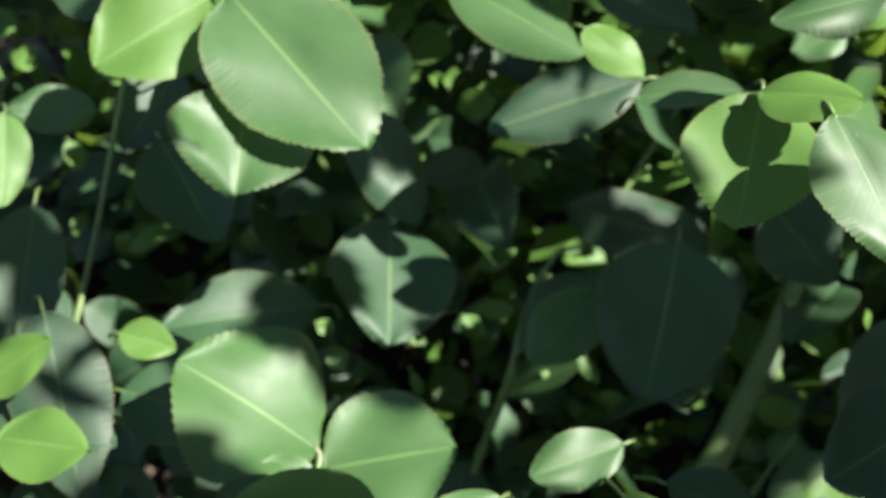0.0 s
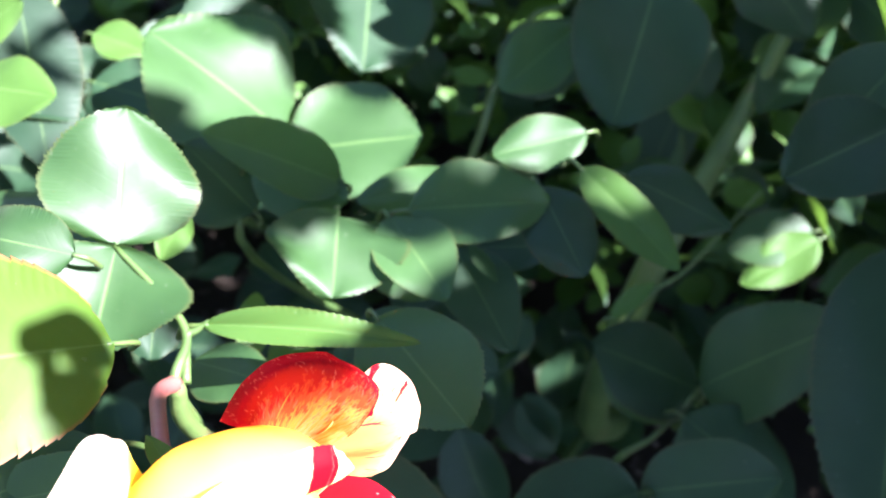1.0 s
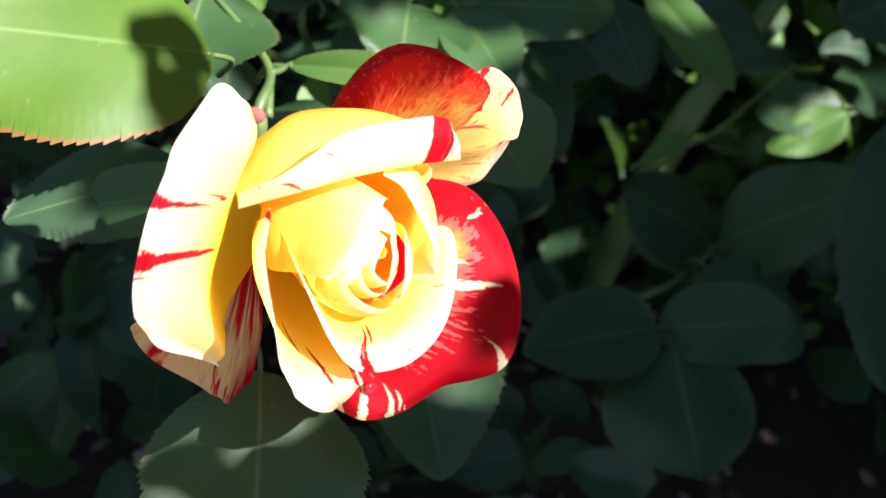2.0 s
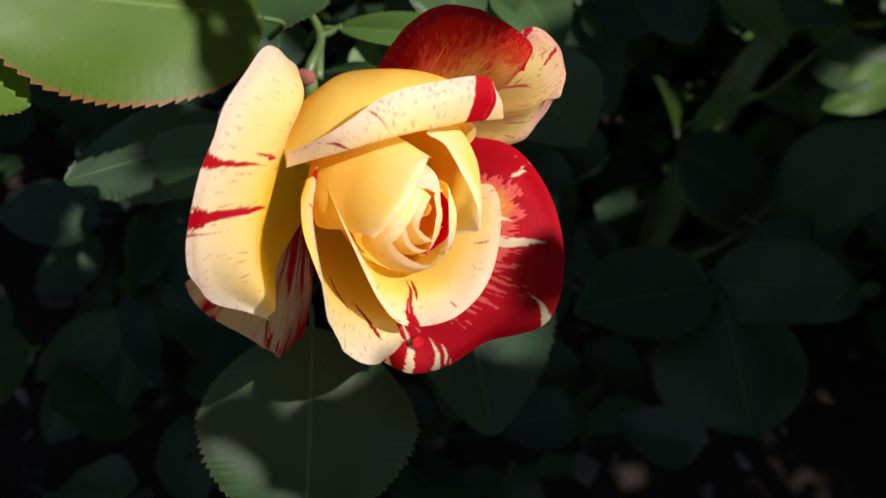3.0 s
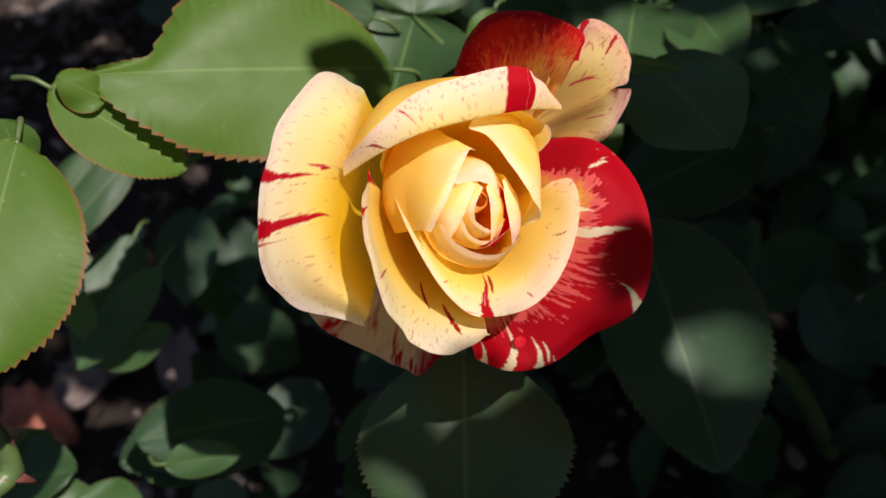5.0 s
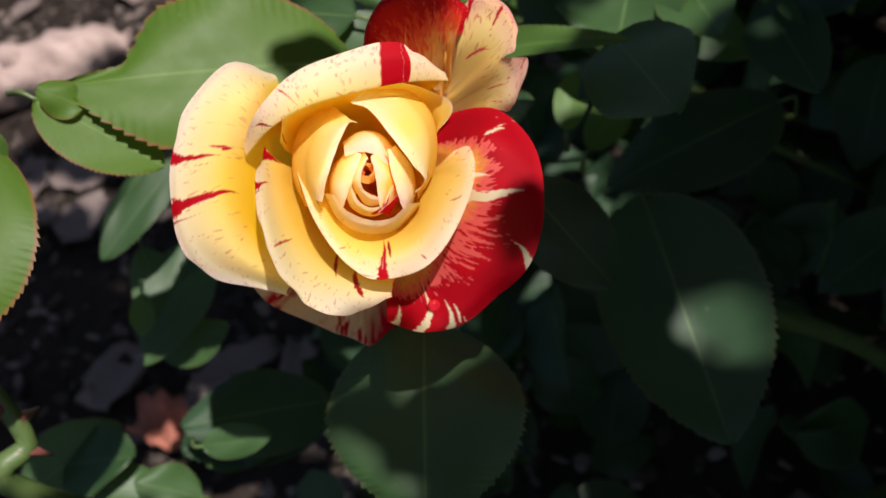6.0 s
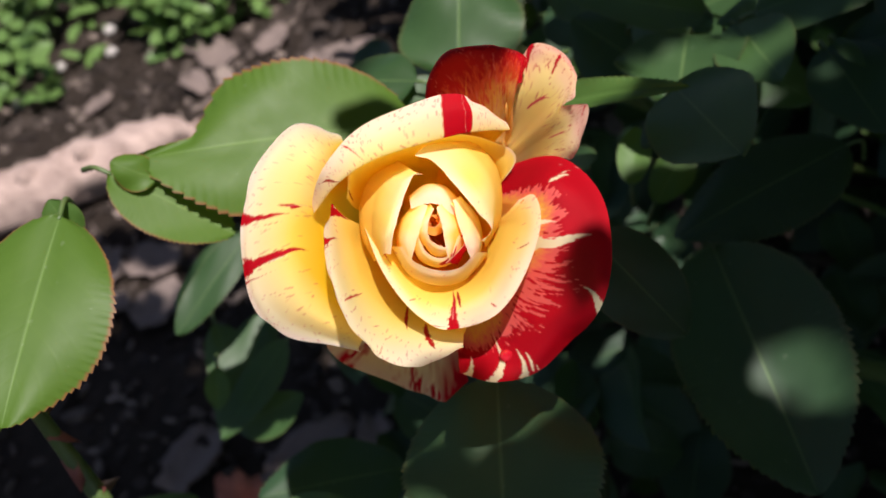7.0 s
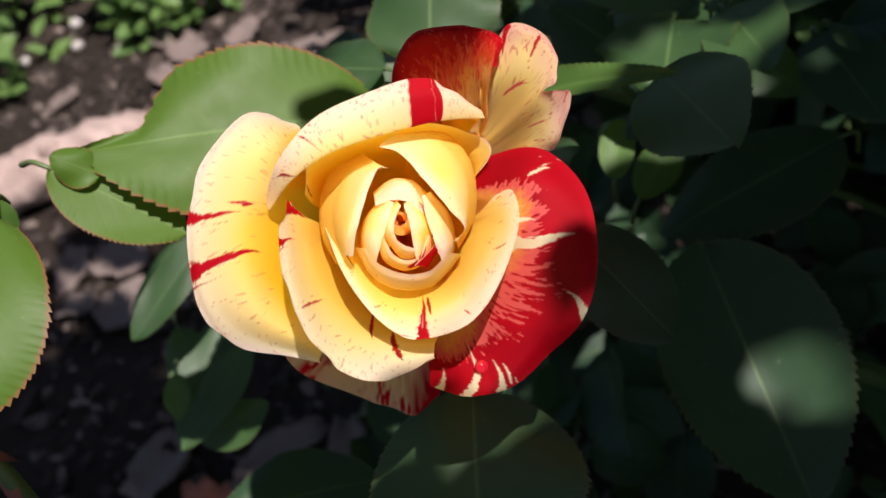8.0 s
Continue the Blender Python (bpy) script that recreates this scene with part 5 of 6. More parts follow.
leaf(bush, (0.0762, 0.3913, 0.1743), (0.0900, 0.3841, 0.1659), 0.0083, (0.20, -0.56, 0.81), 0.1, 0.05, look_of=LEAF_LIME_LIT, sunny=1)
leaf(bush, (0.1294, 0.4327, 0.2211), (0.1496, 0.4297, 0.2176), 0.0148, (0.08, -0.47, 0.88), 0.1, 0.05, look_of=LEAF_LIME_LIT, sunny=1)
leaf(bush, (0.1412, 0.4071, 0.1918), (0.1511, 0.4074, 0.1922), 0.0111, (-0.02, -0.40, 0.92), 0.1, 0.05, look_of=LEAF_LIME_LIT, sunny=1)
leaf(bush, (0.0918, 0.3807, 0.1621), (0.1068, 0.3794, 0.1605), 0.0097, (0.06, -0.39, 0.92), 0.1, 0.05, look_of=LEAF_LIME_LIT, sunny=1)
leaf(bush, (-0.0518, 0.4255, 0.2141), (-0.0405, 0.4091, 0.1954), 0.0091, (0.20, -0.67, 0.71), 0.1, 0.05, look_of=LEAF_LIME_LIT, sunny=1)
leaf(bush, (-0.0415, 0.4221, 0.2102), (-0.0329, 0.4165, 0.2038), 0.0081, (0.23, -0.56, 0.79), 0.1, 0.05, look_of=LEAF_LIME_LIT, sunny=1)
leaf(bush, (-0.1888, 0.4019, 0.1880), (-0.1780, 0.3949, 0.1800), 0.0103, (0.31, -0.47, 0.82), 0.1, 0.05, look_of=LEAF_LIME_LIT, sunny=1)
leaf(bush, (-0.0715, 0.4191, 0.2069), (-0.0825, 0.4071, 0.1934), 0.0112, (-0.13, -0.69, 0.71), 0.1, 0.05, look_of=LEAF_LIME_LIT, sunny=1)
leaf(bush, (0.0626, 0.3816, 0.1633), (0.0699, 0.3814, 0.1630), 0.0065, (0.03, -0.38, 0.92), 0.1, 0.05, look_of=LEAF_LIME_LIT, sunny=1)
leaf(bush, (0.0036, 0.3682, 0.1484), (0.0109, 0.3623, 0.1416), 0.0062, (0.24, -0.59, 0.77), 0.1, 0.05, look_of=LEAF_LIME_LIT, sunny=1)
leaf(bush, (-0.0147, 0.0751, 0.3354), (-0.0570, 0.0314, 0.3508), 0.0380, (0.53, -0.23, 0.82), 0.1, 0.05, look_of=LEAF_YOUNG, sunny=-0.68, hollow=0.72)
leaf(bush, (-0.0611, 0.0263, 0.3502), (-0.0393, 0.0342, 0.3305), 0.0184, (0.69, -0.19, 0.69), 0.1, 0.05, look_of=LEAF_YOUNG)
leaf(bush, (-0.0524, 0.0308, 0.3467), (-0.0584, 0.0264, 0.3540), 0.0085, (0.79, -0.10, 0.60), 0.1, 0.05, look_of=LEAF_YOUNG)
leaf(bush, (-0.0455, 0.0048, 0.3619), (-0.0284, -0.0341, 0.3498), 0.0288, (0.43, -0.09, 0.90), 0.1, 0.05, look_of=LEAF_YOUNG, sunny=1)
leaf(bush, (-0.0473, 0.0055, 0.3536), (-0.0507, 0.0068, 0.3630), 0.0081, (0.86, -0.36, 0.36), 0.1, 0.05, look_of=LEAF_LIME_LIT, sunny=1)
leaf(bush, (0.0215, 0.0382, 0.3020), (0.0394, 0.0046, 0.2832), 0.0414, (0.29, -0.34, 0.89), 0.1, 0.05)
leaf(bush, (0.0322, 0.1180, 0.2682), (0.0759, 0.0751, 0.2372), 0.0438, (0.25, -0.38, 0.89), 0.1, 0.05, look_of=LEAF_SHADED)
leaf(bush, (0.0229, 0.0799, 0.3058), (0.0476, 0.0741, 0.2872), 0.0212, (0.50, -0.38, 0.78), 0.1, 0.05, look_of=LEAF_SHADED, shaded=True)
leaf(bush, (0.0508, 0.1666, 0.2673), (0.0237, 0.1143, 0.2721), 0.0283, (0.32, -0.08, 0.94), 0.1, 0.05, look_of=LEAF_SHADED, shaded=True)
leaf(bush, (0.0025, 0.1306, 0.2709), (-0.0022, 0.1460, 0.2784), 0.0099, (0.24, -0.36, 0.90), 0.1, 0.05, look_of=LEAF_LIME_LIT, sunny=1)
leaf(bush, (0.0113, 0.1274, 0.2692), (0.0136, 0.1477, 0.2748), 0.0115, (0.24, -0.28, 0.93), 0.1, 0.05, look_of=LEAF_LIME_LIT, sunny=1)
leaf(bush, (0.0154, 0.1613, 0.2977), (0.0420, 0.1664, 0.2811), 0.0180, (0.55, -0.27, 0.79), 0.1, 0.05, sunny=0.45)
leaf(bush, (0.0371, 0.1963, 0.2991), (0.0130, 0.1705, 0.2990), 0.0146, (0.11, -0.11, 0.99), 0.1, 0.05, sunny=0.6)
leaf(bush, (-0.0333, 0.0983, 0.3257), (-0.0561, 0.0934, 0.3251), 0.0176, (0.06, -0.39, 0.92), 0.1, 0.05, sunny=0.5)
leaf(bush, (0.0063, 0.1789, 0.2957), (-0.0296, 0.1614, 0.3104), 0.0209, (0.46, -0.20, 0.87), 0.1, 0.05, sunny=0.6)
leaf(bush, (-0.0997, 0.0749, 0.2725), (-0.1100, 0.0415, 0.2564), 0.0127, (0.38, -0.50, 0.78), 0.1, 0.05, sunny=0.5)
leaf(bush, (-0.0950, 0.0657, 0.2333), (-0.1042, 0.0325, 0.2164), 0.0125, (0.34, -0.50, 0.80), 0.1, 0.05, sunny=0.3)
leaf(bush, (-0.1044, 0.0446, 0.2398), (-0.1005, 0.0355, 0.2303), 0.0081, (0.56, -0.48, 0.68), 0.1, 0.05, look_of=LEAF_LIME_LIT, sunny=0.5)
leaf(bush, (-0.0435, 0.0504, 0.2120), (-0.0650, 0.0151, 0.2320), 0.0262, (0.52, 0.16, 0.84), 0.1, 0.05, look_of=LEAF_SHADED)
leaf(bush, (-0.0540, 0.0586, 0.1929), (-0.0796, 0.0172, 0.2054), 0.0300, (0.39, 0.03, 0.92), 0.1, 0.05, look_of=LEAF_SHADED)
leaf(bush, (-0.0557, 0.0324, 0.2027), (-0.0718, 0.0184, 0.2020), 0.0116, (0.16, -0.23, 0.96), 0.1, 0.05, sunny=0.6)
leaf(bush, (-0.1026, -0.0065, 0.2151), (-0.0792, 0.0038, 0.2226), 0.0242, (-0.15, -0.34, 0.93), 0.1, 0.05, sunny=1)
leaf(bush, (-0.0637, 0.0080, 0.2039), (-0.0764, -0.0015, 0.2175), 0.0163, (0.67, 0.14, 0.72), 0.1, 0.05, sunny=1)
leaf(bush, (-0.1102, 0.0727, 0.2324), (-0.1047, 0.0340, 0.2168), 0.0198, (0.41, -0.29, 0.86), 0.1, 0.05, sunny=0.35)
leaf(bush, (-0.1298, 0.0835, 0.2501), (-0.1370, 0.0557, 0.2354), 0.0123, (0.39, -0.51, 0.77), 0.1, 0.05, sunny=0.4)
leaf(bush, (-0.163, 0.073, 0.167), (-0.099, 0.066, 0.230), 0.017, (0.07, -0.98, -0.18), .1, .05)
leaf(bush, (-0.111, 0.042, 0.207), (-0.089, 0.058, 0.217), 0.016, (0.42, -0.83, 0.37), .1, .05, sunny=0.8)
leaf(bush, (-0.160, 0.067, 0.175), (-0.157, 0.080, 0.182), 0.010, (0.63, -0.50, 0.60), .1, .05)
leaf(bush, (-0.109, -0.019, 0.213), (-0.095, 0.012, 0.218), 0.022, (0.56, -0.38, 0.74), .1, .05, sunny=0.7)
leaf(bush, (-0.095, -0.008, 0.212), (-0.075, 0.006, 0.202), 0.015, (0.55, -0.22, 0.81), .1, .05)
leaf(bush, (-0.052, 0.012, 0.236), (-0.036, 0.024, 0.236), 0.010, (0.45, -0.65, 0.61), .1, .05)
leaf(bush, (-0.003, 0.061, 0.317), (-0.034, 0.053, 0.293), 0.015, (-0.41, -0.55, 0.73), .12, .04)
leaf(bush, (-0.156, 0.078, 0.202), (-0.132, 0.059, 0.175), 0.018, (0.56, -0.32, 0.76), .1, .05, sunny=0.6)
leaf(bush, (-0.124, 0.064, 0.217), (-0.124, 0.049, 0.206), 0.009, (0.64, -0.46, 0.62), .1, .05)


# ---------------------------------------------------------------- the rest of the foliage
def in_bush(p):
    x, y, z = p
    if x < 0.14 - 1.02 * (y + 0.06) or y < 0.16:
        return False
    dx, dy, dz = (x - 0.24) / 0.66, (y - 0.66) / 0.56, (z - 0.28) / 0.40
    return dx * dx + dy * dy + dz * dz < 1 + 0.5 * noise.noise(Vector(p) * 6)


def clear_of_walk(p):
    """Keeps the fill behind the leaves that were set one by one."""
    return p.y > 0.35 + 0.45 * max(0.0, p.z - 0.27) - 0.12 * max(0.0, p.x - 0.1) + 0.16 * max(0.0, 0.1 - p.x)


for rim, room in ((LP, 0.010), (FL, 0.000), (RED, 0.003), (TL, 0.015), (TR, 0.010)):
    for x, y, z in rim[-1]:
        SUNNY.append((*sun_mark(BLOOM_MM @ Vector((0, 0, -8))), *sun_mark(BLOOM_MM @ Vector((x, y, z))), -0.002 if y < -10 and rim is RED else room))
SUNNY.append((-0.30, 0.15, -0.25, 0.16, 0.012))
# the added crown closes over the dark leaves under the bloom, but for one patch of sun on each of two
CLOSED.extend(((0.186, 0.313, 0.172, 0.420, 0.001), (0.17, 0.20, 0.25, 0.235, 0.020), (0.0665, 0.110, 0.125, 0.064, 0.014), (0.069, 0.022, 0.080, -0.006, 0.007), (0.030, -0.012, 0.066, -0.016, 0.004), (0.058, 0.010, 0.068, 0.012, -0.004)))
OPEN = [(0.1000, 0.0868, 0.1130, 0.0863, 0.005), (0.0460, -0.0030, 0.0540, 0.0010, 0.0075)]
for x, y, z in LP[-1][:3]:
    OPEN.append((*sun_mark(BLOOM_MM @ Vector((-12, 2, -14))), *sun_mark(BLOOM_MM @ Vector((x, y, z))), 0.006))
PATCHES = np.array(OPEN)
GAPS, COVERS, ROOF = np.array(SUNNY), np.array(SHADY), np.array(CLOSED)


def lies_in(x, y, stretches):
    """Whether this point of the plan lies within one of the stretches."""
    ax, ay, bx, by, r = stretches.T
    dx, dy = bx - ax, by - ay
    t = np.clip(((x - ax) * dx + (y - ay) * dy) / np.maximum(dx * dx + dy * dy, 1e-9), 0, 1)
    return bool((np.hypot(x - ax - t * dx, y - ay - t * dy) < r + 0.007).any())


def in_shade_crown(p):
    """An unseen crown added above the eye to shape the light. Its shade covers all below, but for a gap that lets the
    sun on the bloom and the front leaves.
    """
    dx, dy = (p.x - 0.52) / 0.86, (p.y - 0.46) / 0.82
    if dx * dx + dy * dy + ((p.z - 0.62) / 0.52) ** 2 > 1 + 0.35 * noise.noise(p * 5):
        return False
    x, y = sun_mark(p)
    wave = 0.022 * noise.noise(Vector((x * 16, y * 16, 2.0)))
    if x < -0.36 + 0.5 * max(0.0, y - 0.2) + 2 * wave:
        return False
    if lies_in(x, y, PATCHES):
        return False
    if lies_in(x, y, ROOF):
        return True
    if lies_in(x, y, GAPS):
        return False
    if lies_in(x, y, COVERS):
        return True
    return noise.noise(Vector((x * 27, y * 27, 8.0))) < (0.6 if x > 0.30 or y < 0.29 else -0.30 if y > 0.42 else -0.15 if y > 0.36 else 0.0 if y > 0.32 else 0.12)


def low_blade(seed, rows=13, half=3):
    rnd = random.Random(seed)
    return blade(1.0, rnd.uniform(0.55, 0.8), rnd.uniform(0.05, 0.5), rnd.uniform(0.05, 0.3), 17, seed, rows=rows, half=half, twist=rnd.uniform(-0.6, 0.6), ripple=rnd.uniform(0.02, 0.07))


def random_leaf(rnd, p, least=0.028, most=0.052):
    size = rnd.uniform(least, most)
    face = Vector((rnd.gauss(-0.05, 0.6), rnd.gauss(-0.3, 0.6), 0.8)).normalized()
    out = Vector((rnd.uniform(-1, 1), rnd.uniform(-1, 1), rnd.uniform(-0.7, 0.2))).normalized()
    return aim(Vector(p) - out * size * 0.5, Vector(p) + out * size * 0.5, face) @ Matrix.Diagonal((size, size, size, 1))


rnd = random.Random(21)
spots = []
while len(spots) < 4800:
    p = Vector((rnd.uniform(-0.45, 0.85), rnd.uniform(0.16, 1.15), rnd.uniform(0.03, 0.66)))
    if in_bush(p) and clear_of_walk(p):
        spots.append(p)
spots.sort(key=lambda p: (p - Vector((0.05, 0.1, 0.42))).length)
meshes = []
for k in range(12):
    first = grid_mesh("leaf", low_blade(500 + k, 70, 4), (LEAF, LEAF_SHADED, LEAF_SHADED)[k % 3], bush)
    meshes.append(first.data)
    first.matrix_basis = random_leaf(rnd, spots[k])
for k, p in enumerate(spots[12:200]):
    ob = new("leaf", meshes[k % 12])
    ob.parent = bush
    ob.matrix_basis = random_leaf(rnd, p)


def leaf_mass(name, places, material, rnd, label, least=0.028, most=0.052, rows=10):
    """Many leaves too dense to tell apart, as one mesh."""
    verts, faces, uvs = [], [], []
    templates = [low_blade(600 + k, rows, 2) for k in range(5)]
    for p in places:
        t = templates[rnd.randrange(5)]
        nv, nu, _ = t.shape
        m = random_leaf(rnd, p, least, most)
        o = len(verts)
        for j in range(nv):
            for i in range(nu):
                verts.append(tuple(m @ Vector(t[j, i])))
        for j in range(nv - 1):
            for i in range(nu - 1):
                faces.append((o + j * nu + i, o + j * nu + i + 1, o + (j + 1) * nu + i + 1, o + (j + 1) * nu + i))
                for b, a in ((j, i), (j, i + 1), (j + 1, i + 1), (j + 1, i)):
                    uvs.extend((a / (nu - 1), b / (nv - 1)))
    mesh = bpy.data.meshes.new(name)
    mesh.from_pydata(verts, [], faces)
    mesh.uv_layers.new(name="UVMap").data.foreach_set("uv", uvs)
    mesh.materials.append(material)
    mesh.polygons.foreach_set("use_smooth", [True] * len(mesh.polygons))
    ob = new(name, mesh)
    ob.parent = bush
    return tagged(ob, label, kind="stuff")


# the shade inside the bush is also painted in by the darker leaf colour
leaf_mass("foliage", spots[200:], LEAF_SHADED, rnd, "deep inner foliage of the bush")
# small leaflets on the inner twigs, their sunlit brightness put into the lime colour
inner = []
while len(inner) < 2600:
    p = Vector((rnd.uniform(-0.35, 0.6), rnd.uniform(0.3, 0.8), rnd.uniform(0.1, 0.45)))
    if in_bush(p) and clear_of_walk(p - Vector((0, 0.05, 0))):
        inner.append(p)
leaf_mass("inner_foliage", inner, LEAF_LIME_LIT, rnd, "small leaflets inside the bush, coloured light green as if sunlit", 0.009, 0.022, 7)
# leaves that close the gaps between the twigs, half-lit by their painted lime colour
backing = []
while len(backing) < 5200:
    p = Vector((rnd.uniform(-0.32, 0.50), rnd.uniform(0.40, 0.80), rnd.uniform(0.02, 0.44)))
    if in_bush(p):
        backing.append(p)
leaf_mass("backing_foliage", backing, LEAF_LIME_LIT, rnd, "leaves deep between the twigs, coloured light green as if sunlit", 0.012, 0.030, 7)
# unseen leaves added overhead, only to shade what lies below
crown = []
while len(crown) < 20000:
    p = Vector((rnd.uniform(-0.4, 1.45), rnd.uniform(-0.4, 1.3), rnd.uniform(0.66, 1.15)))
    if in_shade_crown(p):
        crown.append(p)
# small unseen leaves added along the sun's way, to plug leaks of sunlight
twigs = []
while len(twigs) < 11000:
    mark = Vector((rnd.uniform(-0.03, 0.34), rnd.uniform(-0.06, 0.29), 0.34))
    p = mark + SUN_WAY * rnd.uniform(0.36, 0.70)
    if in_shade_crown(p):
        twigs.append(p)
while len(twigs) < 11200:
    mark = Vector((rnd.uniform(0.155, 0.205), rnd.uniform(0.29, 0.46), 0.34))
    p = mark + SUN_WAY * rnd.uniform(0.36, 0.70)
    if in_shade_crown(p):
        twigs.append(p)
while len(twigs) < 14700:
    mark = Vector((rnd.uniform(-0.29, -0.06), rnd.uniform(-0.03, 0.085), 0.34))
    p = mark + SUN_WAY * rnd.uniform(0.34, 0.60)
    if in_shade_crown(p):
        twigs.append(p)
# the flank of the bush under its crown
flank = []
while len(flank) < 900:
    p = Vector((rnd.uniform(0.35, 1.3), rnd.uniform(-0.2, 1.2), rnd.uniform(0.04, 0.7)))
    if ((p.x - 0.62) / 0.7) ** 2 + ((p.y - 0.5) / 0.75) ** 2 < 1 + 0.4 * noise.noise(p * 5) and p.x > 0.42 - 0.2 * p.y:
        flank.append(p)
leaf_mass("flank_foliage", flank, LEAF_SHADED, rnd, "shaded flank of the bush", 0.04, 0.06)
# low leaves near the soil
low = []
while len(low) < 210:
    p = Vector((rnd.uniform(-0.32, 0.16), rnd.uniform(0.03, 0.36), rnd.uniform(0.02, 0.15)))
    if p.x > -0.07 - 0.72 * p.y and noise.noise(p * 9) > -0.2:
        low.append(p)
leaf_mass("low_foliage", low, LEAF_SHADED, rnd, "dark low leaves near the soil", 0.03, 0.05)
# a few unseen leaves added at the rim of the gap, to cast shade on the bloom and the leaf behind it
tips = []
for x, y in ((-0.014, 0.062), (-0.020, 0.064), (-0.026, 0.068), (-0.009, 0.061), (-0.018, 0.071), (0.0485, 0.0405), (0.0510, 0.0205)):
    tips.append(Vector((x, y, 0.34)) + SUN_WAY * 0.33)
leaf_mass("crown_sprig", tips, LEAF, rnd, "small unseen leaves added to cast shade on the bloom", 0.013, 0.018)
leaf_mass("crown_foliage", crown, LEAF, rnd, "unseen crown of leaves added above the view to shade the bush", 0.020, 0.034, 6)
leaf_mass("crown_leaflets", twigs, LEAF, rnd, "dense small unseen leaves added above the bloom to close the shade", 0.014, 0.022, 5)

# ---------------------------------------------------------------- on the ground
def rough_stick(path, radii, wild, sides=14):
    """Weathered wood: a tube with cracks and knots."""
    bm = tube(path, radii, sides)
    for v in bm.verts:
        p = v.co * 55
        v.co += wild * Vector((noise.noise(p), noise.noise(p + Vector((5, 0, 0))), noise.noise(p + Vector((0, 9, 0)))))
        v.co += 0.5 * wild * Vector((0, 0, noise.noise(p * 3)))
    return bm


log = mesh_object("fallen_branch", rough_stick([(-0.494, 0.318, 0.016), (-0.512, 0.297, 0.020), (-0.552, 0.250, 0.022), (-0.592, 0.200, 0.022), (-0.69, 0.09, 0.022), (-0.78, -0.02, 0.022)],
                                               [0.009, 0.020, 0.022, 0.022, 0.023, 0.023], 0.007, 26), WOOD)
tagged(log, "pale weathered fallen branch lying on the soil", "branch")
for k, (dx, dy, dz, thick) in enumerate(((0.026, 0.012, 0.004, 0.006), (0.018, 0.026, 0.008, 0.005), (0.030, 0.020, -0.004, 0.006), (0.012, 0.030, -0.004, 0.005))):
    root = Vector((-0.512, 0.298, 0.018))
    tip = root + Vector((dx, dy, dz))
    part("splinter", rough_stick([root - Vector((0.016, 0.018, 0)), root, root.lerp(tip, 0.6), tip], [thick, thick, thick * 0.7, 0.001], 0.003, 9), WOOD, log)
for k, (x, y) in enumerate(((-0.572, 0.226), (-0.62, 0.170), (-0.545, 0.262))):
    part("knot", rough_stick([(x, y, 0.026), (x + 0.004, y - 0.008, 0.040), (x + 0.006, y - 0.012, 0.046)], [0.011, 0.008, 0.004], 0.003, 10), WOOD, log)


def flake(seed, length, width, thick):
    """A curled flake of bark or a dry leaf."""
    rnd = random.Random(seed)
    nv, nu = 9, 6
    top = np.zeros((nv, nu, 3))
    for j in range(nv):
        v = j / (nv - 1)
        w = width * (0.45 + 0.55 * math.sin(math.pi * min(1, v * 0.9 + 0.08))) * (1 + 0.25 * rnd.uniform(-1, 1))
        for i in range(nu):
            s = i / (nu - 1) - 0.5
            top[j, i] = (length * (v - 0.5) + 0.1 * length * rnd.uniform(-0.4, 0.4), w * s, thick * (1.2 + 2.0 * (s * s * 4)) + 0.5 * thick * rnd.uniform(-1, 1) + 1.5 * thick * math.sin(3 * v + seed))
    bm = bmesh.new()
    a = [[bm.verts.new(top[j, i] + np.array((0, 0, thick))) for i in range(nu)] for j in range(nv)]
    b = [[bm.verts.new(top[j, i]) for i in range(nu)] for j in range(nv)]
    for j in range(nv - 1):
        for i in range(nu - 1):
            bm.faces.new((a[j][i], a[j][i + 1], a[j + 1][i + 1], a[j + 1][i]))
            bm.faces.new((b[j][i], b[j + 1][i], b[j + 1][i + 1], b[j][i + 1]))
    rim = [(j, 0) for j in range(nv)] + [(nv - 1, i) for i in range(1, nu)] + [(j, nu - 1) for j in range(nv - 2, -1, -1)] + [(0, i) for i in range(nu - 2, 0, -1)]
    for (j, i), (k, l) in zip(rim, rim[1:] + rim[:1]):
        bm.faces.new((a[j][i], a[k][l], b[k][l], b[j][i]))
    return bm


BARK = chip_material("bark_flake", [(0.1, (0.05, 0.036, 0.03)), (0.5, (0.10, 0.075, 0.065)), (0.9, (0.19, 0.15, 0.135))])
for k, (x, y, length, width, turn) in enumerate((
        (-0.447, 0.212, 0.042, 0.030, 20), (-0.405, 0.178, 0.038, 0.030, 70), (-0.476, 0.193, 0.032, 0.024, 110), (-0.440, 0.166, 0.034, 0.022, 10),
        (-0.237, 0.131, 0.055, 0.022, 60), (-0.458, 0.411, 0.050, 0.032, 100), (-0.443, 0.445, 0.045, 0.030, 40), (-0.566, 0.415, 0.045, 0.030, 150),
        (-0.241, 0.105, 0.045, 0.018, 55), (-0.206, 0.150, 0.036, 0.022, 130), (-0.552, 0.374, 0.030, 0.020, 160), (-0.468, 0.258, 0.034, 0.024, 80),
        (-0.296, 0.096, 0.045, 0.030, 100), (-0.598, 0.428, 0.036, 0.024, 15), (-0.520, 0.440, 0.032, 0.020, 75), (-0.629, 0.330, 0.030, 0.018, 35))):
    piece = mesh_object("bark_flake", flake(40 + k, length, width, 0.0022), BARK)
    piece.matrix_basis = pose(x, y, ground_height(x, y) + 0.003, 4, -5, turn)
    tagged(piece, "pinkish dry bark flake on the soil", "bark", "bark flakes on the soil")

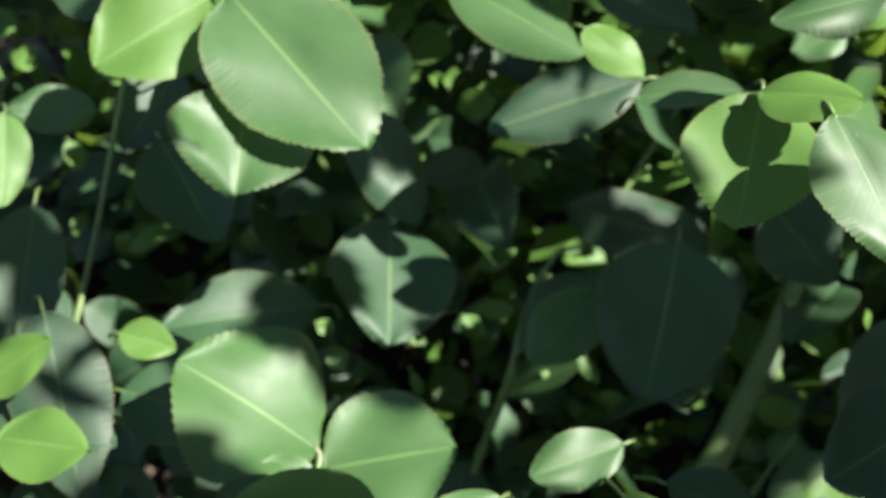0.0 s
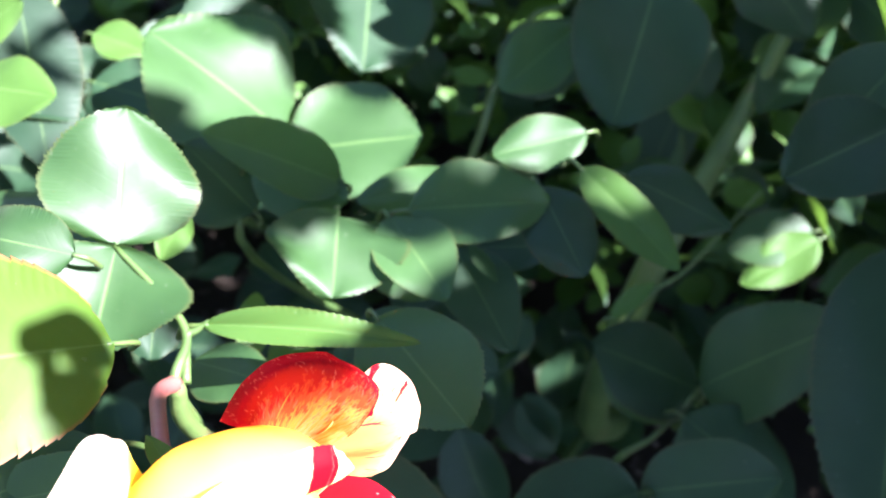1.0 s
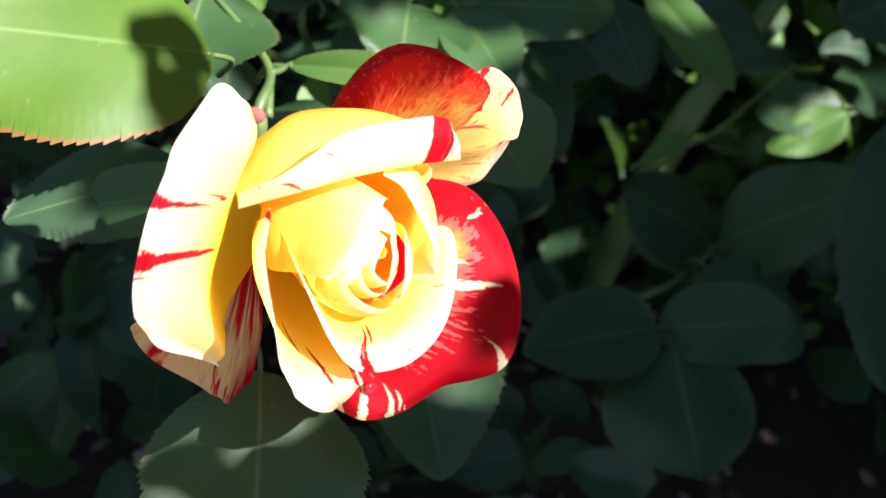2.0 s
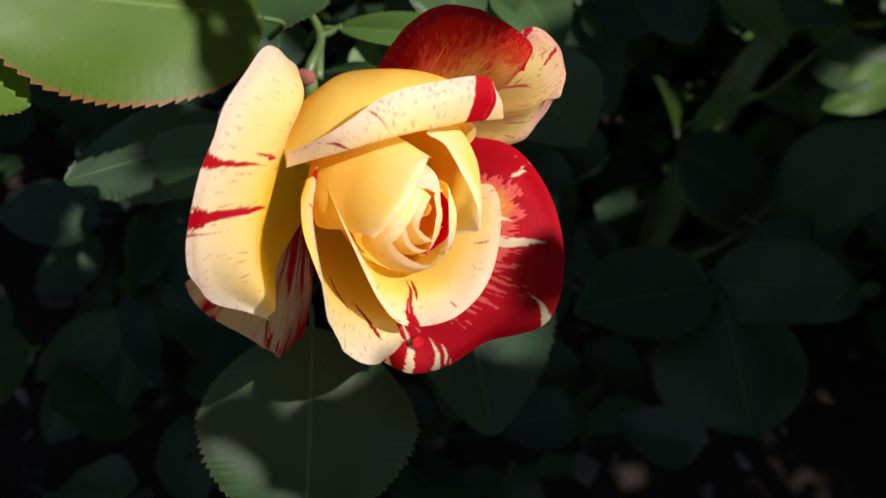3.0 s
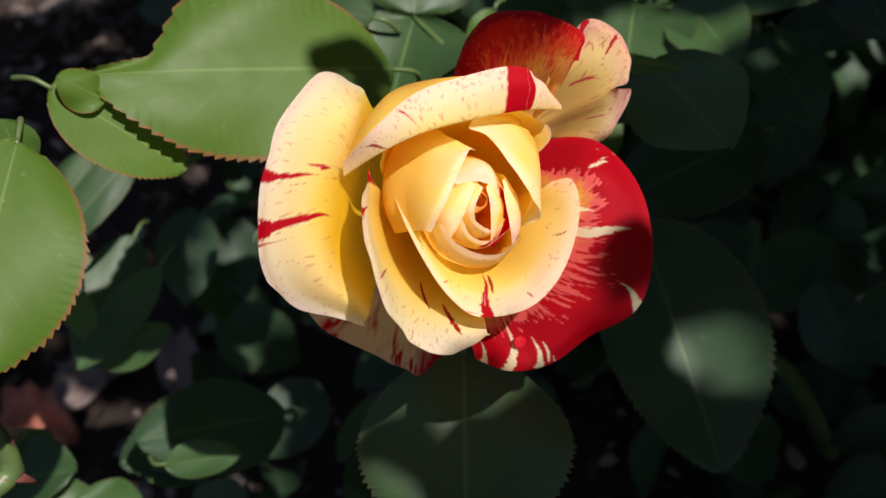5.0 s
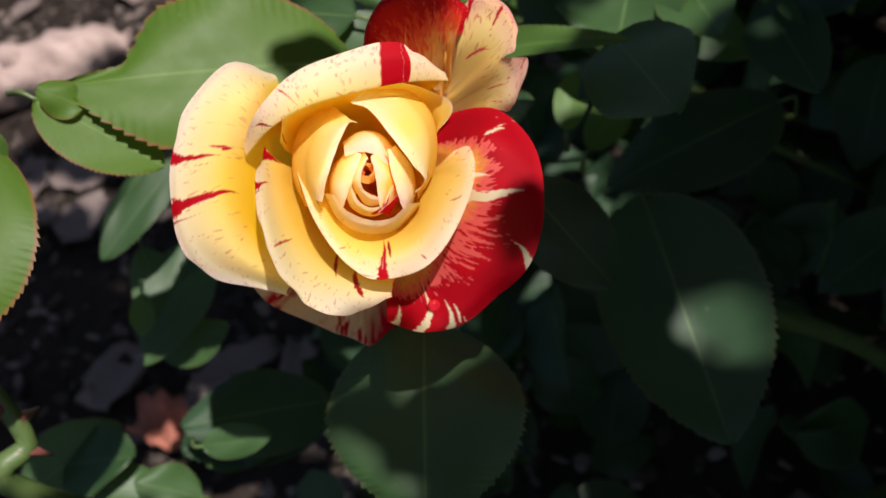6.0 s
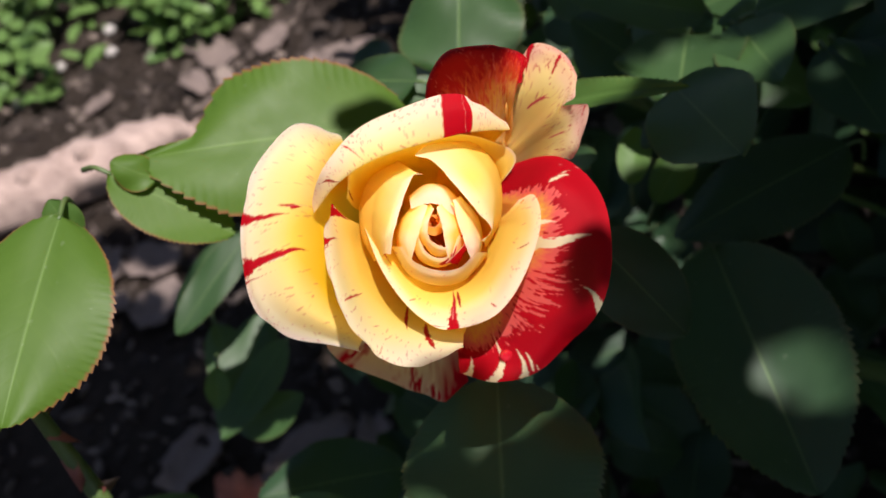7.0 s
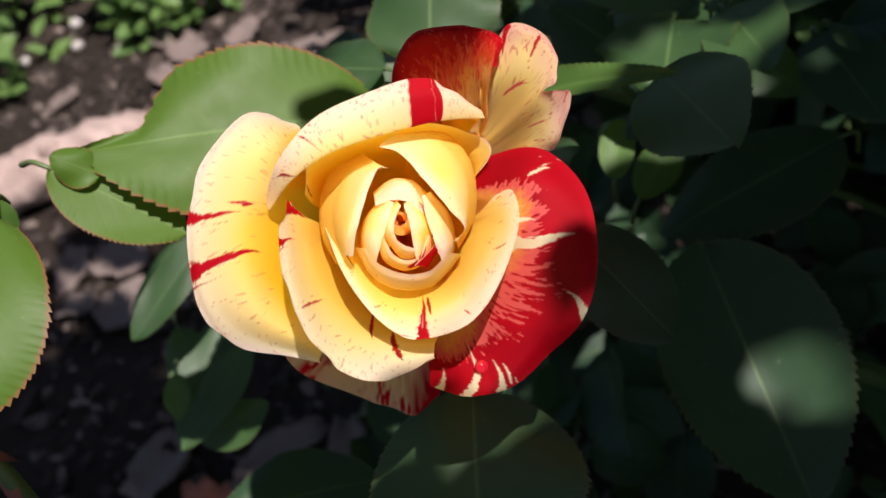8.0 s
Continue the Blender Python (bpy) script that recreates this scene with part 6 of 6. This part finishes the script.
shard = mesh_object("terracotta_shard", flake(77, 0.032, 0.026, 0.006), BRICK)
shard.matrix_basis = pose(-0.235, 0.08, ground_height(-0.235, 0.08) + 0.003, 0, 0, 25)
tagged(shard, "broken piece of red terracotta lying on the soil", "shard")

# fine litter: crumbs, chips and straw
verts, faces = [], []
rnd = random.Random(8)
for k in range(16000):
    x, y = rnd.gauss(-0.5, 0.38), rnd.gauss(0.4, 0.36)
    s = rnd.uniform(0.0015, 0.007) * (2.2 if rnd.random() < 0.06 else 1)
    slim = rnd.uniform(0.12, 0.75)
    m = pose(x, y, ground_height(x, y) + 0.2 * s, rnd.uniform(-25, 25), rnd.uniform(-25, 25), rnd.uniform(0, 360))
    o = len(verts)
    n = 6
    for h in (-0.15, 0.15):
        for i in range(n):
            a = 2 * math.pi * i / n
            r = rnd.uniform(0.6, 1.15)
            verts.append(tuple(m @ Vector((s * r * math.cos(a), s * slim * r * math.sin(a), s * h * rnd.uniform(0.6, 2.2)))))
    faces.append(tuple(range(o + n, o + 2 * n)))
    for i in range(n):
        j = (i + 1) % n
        faces.append((o + i, o + j, o + n + j, o + n + i))
mesh = bpy.data.meshes.new("litter")
mesh.from_pydata(verts, [], faces)
mesh.materials.append(CHIPS)
litter = new("litter", mesh)
tagged(litter, "dry leaf litter and bark crumbs on the soil", "litter", kind="stuff")

# pale pebbles that glint between the weeds
PEBBLES = ((-0.713, 0.422), (-0.725, 0.367), (-0.726, 0.314), (-0.774, 0.388), (-0.69, 0.40))
for k, (x, y) in enumerate(PEBBLES):
    bm = bmesh.new()
    bmesh.ops.create_icosphere(bm, subdivisions=3, radius=0.0055)
    for v in bm.verts:
        v.co *= 1 + 0.25 * noise.noise(v.co * 150 + Vector((k, 0, 0)))
        v.co.z *= 0.7
    stone = mesh_object("pebble", bm, PEBBLE)
    stone.location = (x, y, ground_height(x, y) + 0.004)
    tagged(stone, "small pale pebble on the soil among weeds", "pebble", "pebbles among the weeds")

# low weeds beyond the branch
verts, faces, uvs = [], [], []
t = blade(1.0, 0.62, 0.2, 0.25, 3, 900, rows=7, half=1)
nv, nu, _ = t.shape
for k in range(6500):
    x, y = rnd.uniform(-1.5, -0.5), rnd.uniform(0.05, 1.2)
    if y < 0.425 + 1.1 * (x + 0.6) + 0.05 * noise.noise(Vector((x * 12, y * 12, 1))) or noise.noise(Vector((x * 14, y * 14, 5))) < -0.2:
        continue
    if math.hypot(x + 0.80, y - 0.50) > rnd.uniform(0.15, 0.62) + 0.1 * noise.noise(Vector((x * 5, y * 5, 9))):
        continue
    if any(math.hypot(x - a, y - b) < 0.022 for a, b in PEBBLES):
        continue
    for q in range(3):
        size = rnd.uniform(0.012, 0.030)
        a = rnd.uniform(0, 6.28)
        base = Vector((x, y, ground_height(x, y) + rnd.uniform(0.0, 0.07)))
        m = aim(base, base + size * Vector((math.cos(a), math.sin(a), rnd.uniform(0.1, 0.8))), (rnd.gauss(0, 0.3), rnd.gauss(0, 0.3), 1)) @ Matrix.Diagonal((size, size, size, 1))
        o = len(verts)
        verts.extend(tuple(m @ Vector(t[j, i])) for j in range(nv) for i in range(nu))
        for j in range(nv - 1):
            for i in range(nu - 1):
                faces.append((o + j * nu + i, o + j * nu + i + 1, o + (j + 1) * nu + i + 1, o + (j + 1) * nu + i))
                for b, c in ((j, i), (j, i + 1), (j + 1, i + 1), (j + 1, i)):
                    uvs.extend((c / (nu - 1), b / (nv - 1)))
mesh = bpy.data.meshes.new("weeds")
mesh.from_pydata(verts, [], faces)
mesh.uv_layers.new(name="UVMap").data.foreach_set("uv", uvs)
mesh.materials.append(WEED)
weeds = new("weeds", mesh)
tagged(weeds, "patch of low green weeds on the soil", "weeds", kind="stuff")
